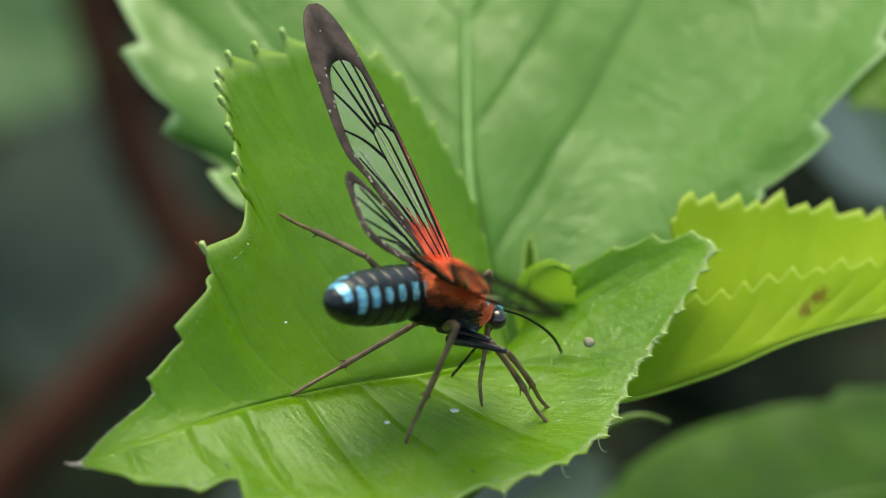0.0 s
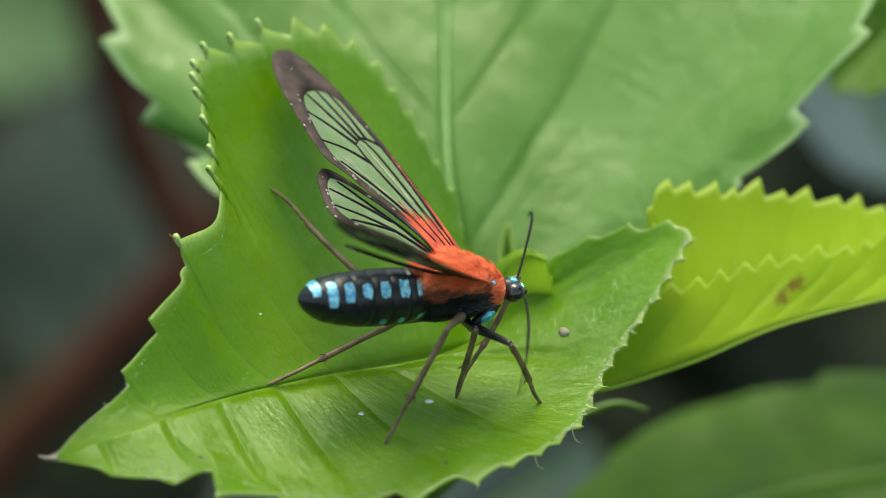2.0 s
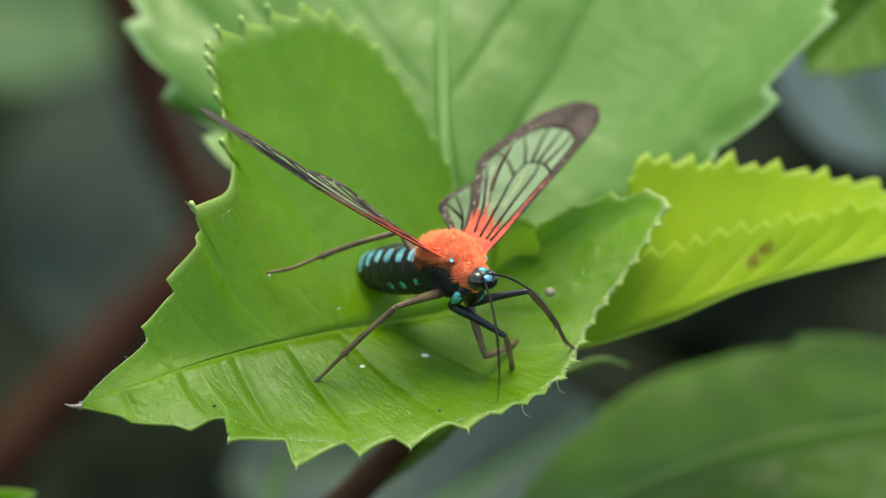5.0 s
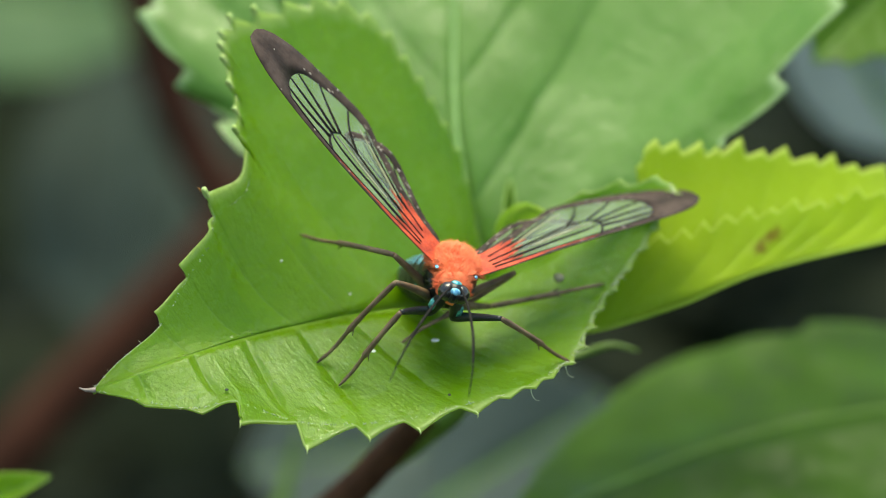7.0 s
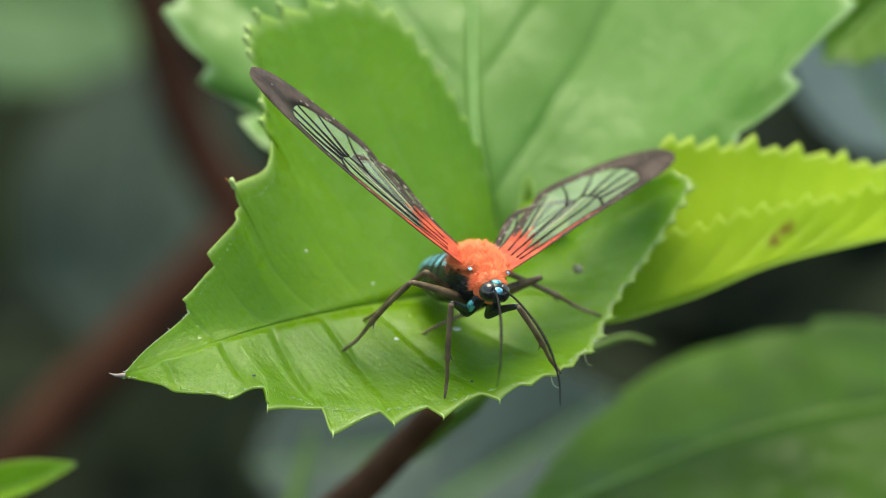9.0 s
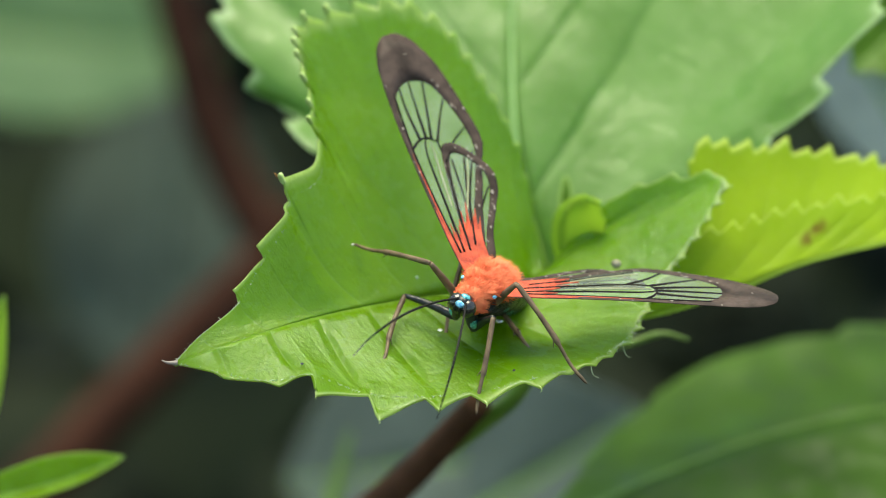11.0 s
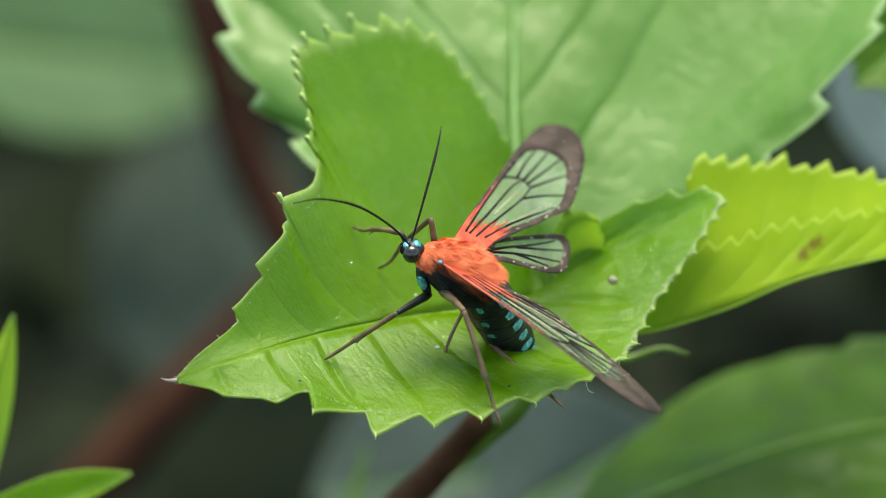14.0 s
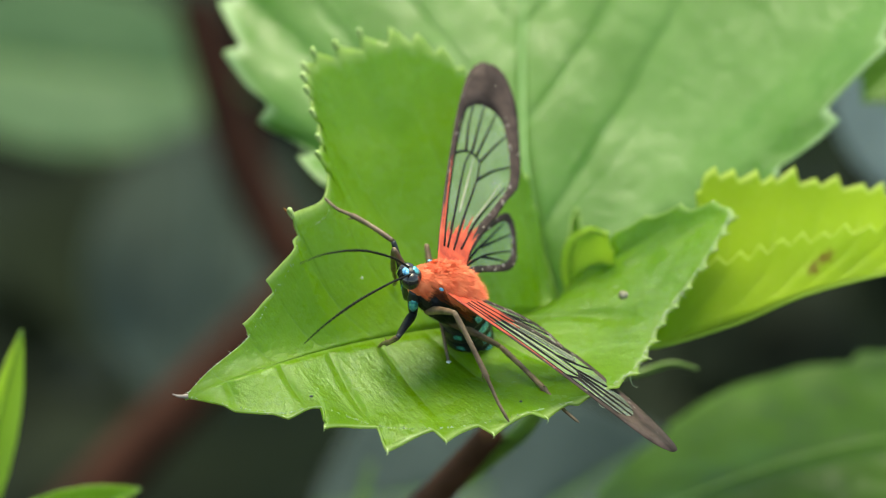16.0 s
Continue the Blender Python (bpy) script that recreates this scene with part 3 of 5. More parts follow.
# ---- ground and the shrub's inner foliage, shade put into their dark colours ----
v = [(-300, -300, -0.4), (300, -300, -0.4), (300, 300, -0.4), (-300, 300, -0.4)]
tagged(new("ground", mesh_of("ground", v, [(0, 1, 2, 3)], M_SOIL, smooth=False)), "ground below the shrub, shade put into its dark colour", "ground", kind="structure")
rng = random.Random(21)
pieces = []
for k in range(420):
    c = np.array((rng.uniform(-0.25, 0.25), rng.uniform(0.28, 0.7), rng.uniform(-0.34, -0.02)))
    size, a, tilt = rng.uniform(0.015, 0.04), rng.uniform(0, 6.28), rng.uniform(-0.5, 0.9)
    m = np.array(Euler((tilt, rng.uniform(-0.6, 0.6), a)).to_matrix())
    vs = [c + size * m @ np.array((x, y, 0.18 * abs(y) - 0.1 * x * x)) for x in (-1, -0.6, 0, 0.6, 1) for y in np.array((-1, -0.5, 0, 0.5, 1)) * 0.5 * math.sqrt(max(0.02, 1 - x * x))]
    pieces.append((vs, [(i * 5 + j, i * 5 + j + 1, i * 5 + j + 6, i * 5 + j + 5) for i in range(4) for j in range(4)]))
tagged(new("shrub_foliage", mesh_of("shrub_foliage", *joined(pieces), M_FOLIAGE)), "blurred foliage deep in the shrub, shade put into its dark colours", "foliage", kind="stuff")

# ---- small things on the leaves ----
def pellet(name, label, place, size, material, flat=1.0, seed=1):
    """A small rough lump that sits on a leaf."""
    bm = bmesh.new()
    bmesh.ops.create_icosphere(bm, subdivisions=3, radius=size * MM)
    for vert in bm.verts:
        vert.co *= 1 + 0.25 * noise.noise(vert.co * 900 / size * 0.6 + Vector((seed, 0, 0)))
        vert.co.z *= flat
    data = bpy.data.meshes.new(name)
    bm.to_mesh(data)
    bm.free()
    data.polygons.foreach_set("use_smooth", [True] * len(data.polygons))
    data.materials.append(material)
    ob = tagged(new(name, data), label, "debris")
    ob.location = [c * MM for c in place]
    return ob


# pale tooth tips that curl over along both margins
rng = random.Random(77)
margin = perch.children[0].data.vertices


def tooth_tips(teeth, half, bend, low, high, thick):
    """A stout pale hook on each tooth, bent over towards the leaf's face."""
    for at, _ in teeth:
        k = half * 620 * 19 + round(at * 619) * 19
        p, q = np.array(margin[k + 18].co) / MM, np.array(margin[k + 14].co) / MM
        way = (p - q) / (np.linalg.norm(p - q) + 1e-9)
        size, over = rng.uniform(low, high), np.array(bend) * rng.uniform(0.7, 1.2)
        path = spline([p - way * 0.35, p + way * 0.1 * size, p + (way * 0.5 + over * 0.45) * size, p + (way * 0.55 + over) * size, p + (way * 0.2 + over * 1.15 + np.array((0.05, 0, -0.25))) * size], 12)
        v, f = tube(path, thick * np.interp(np.linspace(0, 1, 12), (0, 0.3, 0.7, 1), (0.9, 1.2, 0.7, 0.2)), 7)
        part("tooth_tip", mesh_of("tooth_tip", scaled(v), f, M_EDGE), perch, "pale curled tooth tip")


tooth_tips(PERCH_BACK_TEETH[2:12], 0, (0.3, -0.7, -0.05), 0.6, 0.95, 0.19)
tooth_tips(PERCH_FRONT_TEETH[2:7], 1, (-0.15, -0.1, -0.5), 0.3, 0.5, 0.05)
tooth_tips(PERCH_FRONT_TEETH[10:20], 1, (0.35, -0.3, 0.1), 0.18, 0.3, 0.05)
for spot, way, skin in ((PERCH_BACK[0], (-0.85, -0.2, 0.05), M_WITHERED), (np.array(margin[round(PERCH_BACK_TEETH[2][0] * 619) * 19 + 18].co) / MM, (-0.5, 0.1, 0.2), M_SPOT)):
    p = np.array(spot) + np.array(way) * 0.1
    v, f = tube(spline([p - np.array(way) * 0.3, p + np.array(way) * 0.25, p + np.array(way) * 0.6 + (0, 0, 0.06), p + np.array(way) * 0.95 + (0, 0, 0.2)], 8), np.linspace(0.2, 0.03, 8), 7)
    part("withered_tip", mesh_of("withered_tip", scaled(v), f, skin), perch, "withered grey-brown tip")

# fine hairs along the upturned margin
hair_line = spline(PERCH_FRONT, 900)
rng = random.Random(31)
pieces = []
for k in range(150):
    i = rng.randrange(430, 690)
    p = hair_line[i] + np.array((0, 0, 0.1))
    way = np.array((rng.uniform(0.1, 0.9), rng.uniform(-0.8, 0.1), rng.uniform(-0.5, 0.6)))
    size = rng.uniform(0.25, 0.6)
    bend = np.array((rng.uniform(-0.3, 0.3), 0, rng.uniform(-0.3, 0.2)))
    pieces.append(tube([p, p + way * size * 0.5, p + way * size + bend * size * 0.6], [0.02, 0.016, 0.006], 4))
for line, low, high in ((spline(PERCH_BACK, 900), 5, 330), (hair_line, 5, 430)):
    for k in range(130):
        p = line[rng.randrange(low, high)]
        way = np.array((rng.uniform(-0.8, 0.4), rng.uniform(-0.7, 0.0), rng.uniform(-0.3, 0.8)))
        size = rng.uniform(0.15, 0.32)
        pieces.append(tube([p - way * 0.1, p + way * size * 0.5, p + way * size], [0.022, 0.016, 0.005], 4))
for i in (405, 462):
    p = hair_line[i]
    pieces.append(tube(spline([p, p + (0.05, -0.2, -0.5), p + (0.25, -0.3, -0.9), p + (0.55, -0.3, -1.0)], 8), np.linspace(0.04, 0.015, 8), 5))
v, f = joined(pieces)
tagged(part("margin_hair", mesh_of("margin_hair", scaled(v), f, M_HAIR), perch, "fine pale hairs on the leaf margin"), kind="stuff")

pellet("leaf_gall", "grey-brown rough pellet lying on the leaf", (7.84, 4.35, -3.66), 0.36, M_GALL, 0.90, 0)
pellet("white_fleck", "small white fleck on the leaf", (-0.49, 0.03, -6.51), 0.28, M_WHITE, 0.35, 1)
pellet("white_fleck", "tiny white fleck on the leaf", (-4.67, -1.95, -6.52), 0.20, M_WHITE, 0.30, 2)
pellet("white_fleck", "tiny white dot on the leaf", (-10.88, 2.46, -1.74), 0.09, M_WHITE, 0.80, 3)
pellet("white_fleck", "tiny white dot on the leaf", (-6.30, 3.88, -4.64), 0.09, M_WHITE, 0.80, 4)
pellet("dark_speck", "tiny black speck on the leaf", (0.41, -6.84, -7.66), 0.11, M_BLACK, 0.60, 5)
pellet("dark_speck", "tiny dark speck on the leaf", (-14.13, -7.24, -7.14), 0.12, M_BLACK, 0.50, 6)

# ---- the moth: x forward, y to its left, z up, millimetres round the middle of the thorax ----
moth = tagged(new("wasp_moth"), "orange and black clear-winged moth with blue spots, on the leaf", "moth")
moth.empty_display_size = 0.004


def bumpy(x, a):
    return 1 + 0.03 * math.sin(5 * a + 2 * x) + 0.02 * math.sin(9 * a - 3 * x)


def profile(points, count):
    """Smooth rings through a few given ones."""
    return [tuple(r) for r in spline(points, count)]


THORAX = [(-2.3, -0.35, 0.6, 0.6), (-2.1, -0.35, 1.1, 1.2), (-1.5, -0.27, 1.4, 1.55), (-0.8, -0.2, 1.55, 1.72), (0.3, -0.05, 1.62, 1.85), (1.5, 0.0, 1.52, 1.72), (2.5, -0.1, 1.15, 1.3), (3.1, -0.15, 0.85, 0.9), (3.4, -0.2, 0.5, 0.5)]
v, f = rings(profile(THORAX, 30), 32, bumpy)
thorax = part("thorax", mesh_of("thorax", scaled(v), f, M_THORAX), moth, "furry orange thorax, black beneath")
FUR = np.random.default_rng(5)


def fur(name, sections, count, accept, length, width, material, lift, parent, label="", spread=0.3):
    """Fine tapered hairs that lie back along a lofted body."""
    rows = np.array(profile(sections, 60))
    rows = rows[np.argsort(rows[:, 0])]
    verts, faces = [], []
    made = 0
    while made < count:
        k = FUR.integers(1, 59)
        x, zc, ry, rz = rows[k]
        a = FUR.uniform(-math.pi, math.pi)
        n = np.array((0.0, math.sin(a), math.cos(a)))
        if not accept(x, a, FUR.uniform()):
            continue
        made += 1
        p = np.array((x + FUR.uniform(-0.05, 0.05), ry * n[1], zc + rz * n[2]))
        clump = noise.noise(Vector(p * 2.3)) * 2.2
        lay = np.array((-1.0, FUR.normal(0, spread) + clump * 0.4, FUR.normal(0, spread * 0.6) + 0.3 * clump))
        lay = lay - (lay @ n) * n * 0.8
        rise = lift * (0.5 + FUR.uniform()) * (1 + 0.5 * clump)
        way = lay / np.linalg.norm(lay) + n * rise
        way /= np.linalg.norm(way)
        side = np.cross(way, n)
        side /= np.linalg.norm(side) + 1e-9
        size, w = length * FUR.uniform(0.55, 1.35), width * FUR.uniform(0.6, 1.3)
        tip = p + way * size - n * 0.15 * size
        mid = p + way * size * 0.5 + n * 0.04 * size
        k = len(verts)
        verts += [p + side * w, p - side * w, mid + side * w * 0.8, mid - side * w * 0.8, tip, p + n * w * 1.5]
        faces += [(k, k + 1, k + 3, k + 2), (k + 2, k + 3, k + 4), (k, k + 2, k + 5), (k + 1, k + 5, k + 3)]
    return part(name, mesh_of(name, scaled(verts), faces, material, smooth=False), parent, label)


fur("fur", THORAX, 10500, lambda x, a, u: abs(a) < 0.65 + 0.35 * u and x > -2.0 + 1.1 * abs(a), 1.15, 0.026, M_ORANGE, 0.6, thorax, "bright orange fur", 0.45)
fur("fur", THORAX, 3400, lambda x, a, u: 0.6 < abs(a) < 1.15 + 0.35 * u, 0.9, 0.022, M_RUST, 0.3, thorax, "rusty brown side fur")
fur("fur", THORAX, 3200, lambda x, a, u: abs(a) > 1.05 + 0.35 * u, 0.8, 0.025, M_BLACK, 0.2, thorax, "black fur beneath")
FLAP = [(1.05, -0.05, 0.1, 0.05), (0.8, -0.02, 0.3, 0.12), (0.3, 0, 0.5, 0.18), (-0.6, 0, 0.5, 0.2), (-1.4, -0.05, 0.34, 0.16), (-1.9, -0.1, 0.06, 0.04)]
for side in (1, -1):
    v, f = rings(profile(FLAP, 16), 18, bumpy)
    flap = part("shoulder_flap", mesh_of("shoulder_flap", scaled(v), f, M_ORANGE), moth, "orange furry shoulder flap", pose(1.35 * MM, side * 1.12 * MM, 1.18 * MM, side * -34, 0, side * -9))
    fur("fur", FLAP, 1500, lambda x, a, u: abs(a) < 1.9, 0.9, 0.024, M_ORANGE, 0.5, flap)
    v, f = rings(profile([(0.22, 0, 0.02, 0.02), (0.16, 0, 0.13, 0.1), (0, 0, 0.17, 0.14), (-0.2, 0, 0.12, 0.08), (-0.28, 0, 0.02, 0.02)], 9), 10)
    part("shoulder_spot", mesh_of("shoulder_spot", scaled(v), f, M_BLUE), flap, "shiny pale blue spot", pose(0.95 * MM, side * 0.5 * MM, -0.05 * MM, 0, 25, 0) @ Matrix.Diagonal((0.75, 0.75, 0.5, 1)))
COLLAR = [(0.35, 0, 0.1, 0.1), (0.25, 0, 0.62, 0.62), (0.05, 0, 0.95, 0.98), (-0.3, 0, 1.15, 1.2), (-0.6, 0, 0.9, 0.9)]
v, f = rings(profile(COLLAR, 12), 24, bumpy)
collar = part("collar", mesh_of("collar", scaled(v), f, M_ORANGE), moth, "orange furry collar", pose(3.15 * MM, 0, -0.12 * MM))
fur("fur", COLLAR, 1700, lambda x, a, u: abs(a) < 1.9, 0.65, 0.022, M_ORANGE, 0.5, collar)

# head
v, f = rings(profile([(0.85, -0.05, 0.12, 0.15), (0.7, -0.05, 0.42, 0.45), (0.35, 0, 0.66, 0.68), (-0.1, 0, 0.72, 0.74), (-0.5, 0, 0.55, 0.6), (-0.75, 0, 0.3, 0.3)], 16), 22)
head = part("head", mesh_of("head", scaled(v), f, M_BLACK), moth, "small black head", pose(3.9 * MM, 0, -0.25 * MM, 0, 12, 0))
for side in (1, -1):
    bm = bmesh.new()
    bmesh.ops.create_uvsphere(bm, u_segments=20, v_segments=14, radius=0.66 * MM)
    data = bpy.data.meshes.new("eye")
    bm.to_mesh(data)
    bm.free()
    data.polygons.foreach_set("use_smooth", [True] * len(data.polygons))
    data.materials.append(M_EYE)
    part("eye", data, head, "large dark grey compound eye", pose(0.15 * MM, side * 0.42 * MM, -0.02 * MM))
    v, f = tube(spline([(0.45, 0.16 * side, -0.35), (0.8, 0.2 * side, -0.3), (1.0, 0.2 * side, 0.0), (1.02, 0.18 * side, 0.22)], 10), np.linspace(0.14, 0.06, 10), 8)
    part("palp", mesh_of("palp", scaled(v), f, M_BLACK), head)
v, f = rings(profile([(0.2, 0, 0.03, 0.03), (0.15, 0, 0.26, 0.2), (0, 0, 0.36, 0.26), (-0.12, 0, 0.26, 0.2)], 8), 14)
part("brow_spot", mesh_of("brow_spot", scaled(v), f, M_BLUE), head, "bright blue spot on the brow", pose(0.68 * MM, 0, 0.28 * MM, 0, -35, 0))
v, f = rings(profile([(0.35, 0, 0.03, 0.03), (0.2, 0, 0.3, 0.14), (0, 0, 0.36, 0.16), (-0.25, 0, 0.2, 0.08)], 8), 14)
part("crown_spot", mesh_of("crown_spot", scaled(v), f, M_TEAL), head, "dark blue crown", pose(0.0, 0, 0.66 * MM))
cam.data.dof.focus_object = head
# abdomen: seven black rings on one tapering body, blue spots above and on the flanks
ABDOMEN = [(1.7, 0.05, 1.0, 1.1), (0.9, 0.0, 1.4, 1.5), (-1.0, -0.1, 1.74, 1.85), (-3.2, -0.12, 1.8, 1.86), (-5.0, -0.1, 1.68, 1.7), (-6.5, -0.05, 1.36, 1.36), (-7.35, 0.0, 0.86, 0.86), (-7.75, 0.02, 0.42, 0.42), (-7.9, 0.02, 0.05, 0.05)]
JOINTS = [0.35, -0.95, -2.25, -3.5, -4.7, -5.8, -6.7]


def abdomen_ring(x):
    rows = np.array(profile(ABDOMEN, 80))
    return [np.interp(-x, -rows[:, 0], rows[:, k]) * (1, 0.95, 0.95)[k - 1] for k in (1, 2, 3)]


sections = []
for x in np.linspace(1.7, -7.88, 120):
    zc, ry, rz = abdomen_ring(x)
    pinch = 1 - 0.055 * sum(math.exp(-(((x - j) / 0.11) ** 2)) for j in JOINTS)
    sections.append((x, zc, ry * pinch, rz * pinch))
v, f = rings(sections, 36)
abdomen = part("abdomen", mesh_of("abdomen", scaled(v), f, M_BLACK), moth, "glossy black ringed abdomen", pose(-2.3 * MM, 0, -0.2 * MM))


def abdomen_patch(x0, x1, a0, a1):
    """A scale patch that hugs the abdomen between two places along it and two angles round it, with a ragged rim."""
    rg = random.Random(int(x0 * 100 + a0 * 77))
    verts, faces, nx, na = [], [], 8, 10
    for layer in (0.03, -0.05):
        for i in range(nx + 1):
            for j in range(na + 1):
                u, w = i / nx, j / na
                rag = 0.06 * rg.uniform(-1, 1) if i in (0, nx) or j in (0, na) else 0
                bow = 0.16 * (2 * w - 1) ** 2 * (x1 - x0)
                x = x0 + (x1 - x0) * u + (bow if u < 0.5 else -bow) + rag * 0.6
                a = a0 + (a1 - a0) * w + rag * 0.8
                zc, ry, rz = abdomen_ring(x)
                verts.append((x, (ry + layer) * math.sin(a), zc + (rz + layer) * math.cos(a)))
    k = (nx + 1) * (na + 1)
    for i in range(nx):
        for j in range(na):
            a = i * (na + 1) + j
            faces += [(a, a + 1, a + na + 2, a + na + 1), (k + a, k + a + na + 1, k + a + na + 2, k + a + 1)]
    return scaled(verts), faces


for side in (1, -1):
    for x0, x1, wide in ((0.2, -0.6, 0.6), (-1.1, -1.85, 0.6), (-2.45, -3.15, 0.52), (-3.7, -4.35, 0.5), (-4.85, -5.5, 0.75), (-5.9, -6.55, 1.2)):
        v, f = abdomen_patch(x0, x1, side * (0.9 - 0.46 * wide), side * (0.9 + 0.55 * wide))
        part("blue_spot", mesh_of("blue_spot", v, f, M_BLUE), abdomen, "pale metallic blue spot")
    for x0, x1 in ((0.2, -0.3), (-1.2, -1.7), (-2.5, -2.95)):
        v, f = abdomen_patch(x0, x1, side * 2.0, side * 2.32)
        part("flank_spot", mesh_of("flank_spot", v, f, M_TEAL), abdomen, "small blue flank spot")
v, f = abdomen_patch(-6.85, -7.4, -1.0, 1.0)
part("tail_spot", mesh_of("tail_spot", v, f, M_BLUE), abdomen, "blue tip")

# wings: x along the span, y backward, flat; the right and left ones share their meshes
FORE_OUT = [(-1.0, 0.2), (0, 0), (4, 0.2), (9, 0.55), (13, 0.9), (16, 1.4), (17.5, 2.1), (18.1, 3.0), (17.7, 4.4), (15.2, 5.65), (10.8, 6.3), (8.5, 6.35), (7.5, 6.0), (6.5, 5.4), (5.2, 4.85), (3.6, 4.0), (1.4, 3.0), (-0.4, 2.2), (-1.0, 1.6)]
FORE_IN = [(0.6, 0.7), (1.6, 0.65), (4.5, 0.72), (9, 1.0), (12.2, 1.3), (13.6, 1.9), (14.2, 3.1), (13.6, 4.5), (11.4, 5.3), (9.0, 5.6), (7.6, 5.4), (6.4, 4.8), (5.0, 4.1), (3.6, 3.3), (1.6, 2.4), (0.6, 1.9), (0.4, 1.5), (0.4, 1.2), (0.5, 0.9)]
FORE_VEINS = [[(0.5, 0.5), (4, 0.62), (9, 0.98), (13.6, 1.6)], [(0.5, 0.8), (4, 1.3), (8.6, 1.9), (9.7, 2.4)], [(0.5, 1.3), (4, 2.1), (7.5, 2.95), (9.2, 3.1)], [(9.1, 0.98), (9.6, 1.7), (9.7, 2.4), (9.2, 3.1)], [(9.65, 1.9), (12, 1.95), (14, 2.2)], [(9.7, 2.4), (12, 2.75), (14.2, 3.1)], [(9.5, 2.75), (12, 3.55), (13.9, 4.1)], [(9.2, 3.1), (11, 4.2), (12.3, 5.1)], [(7.5, 2.95), (8.8, 4.2), (9.7, 5.6)], [(0.8, 1.9), (4, 3.15), (7.8, 5.3)]]
HIND_OUT = [(-0.4, -0.2), (2, 0.5), (4.4, 2.0), (6.6, 3.6), (7.7, 4.5), (8.0, 5.1), (7.4, 5.75), (6, 6.1), (4.3, 6.2), (3.1, 5.5), (2.1, 4.1), (0.9, 2.3), (-0.4, 0.9)]
HIND_IN = [(0.4, 0.3), (2.1, 0.95), (4.3, 2.35), (6.2, 3.8), (7.0, 4.6), (7.1, 5.0), (6.7, 5.35), (5.8, 5.6), (4.5, 5.6), (3.5, 5.0), (2.5, 3.75), (1.4, 2.1), (0.4, 0.8)]
HIND_VEINS = [[(0.4, 0.45), (2.6, 1.8), (4.6, 3.2), (6.8, 4.6)], [(3.2, 2.3), (4.8, 3.9), (6.3, 5.4)], [(0.4, 0.6), (2.4, 2.4), (3.6, 3.8), (4.9, 5.6)], [(2.4, 2.4), (2.9, 3.4), (3.6, 5.0)]]


def ring_curve(points, count):
    loop = spline(list(points) + [points[0]], count + 1)[:-1]
    return loop


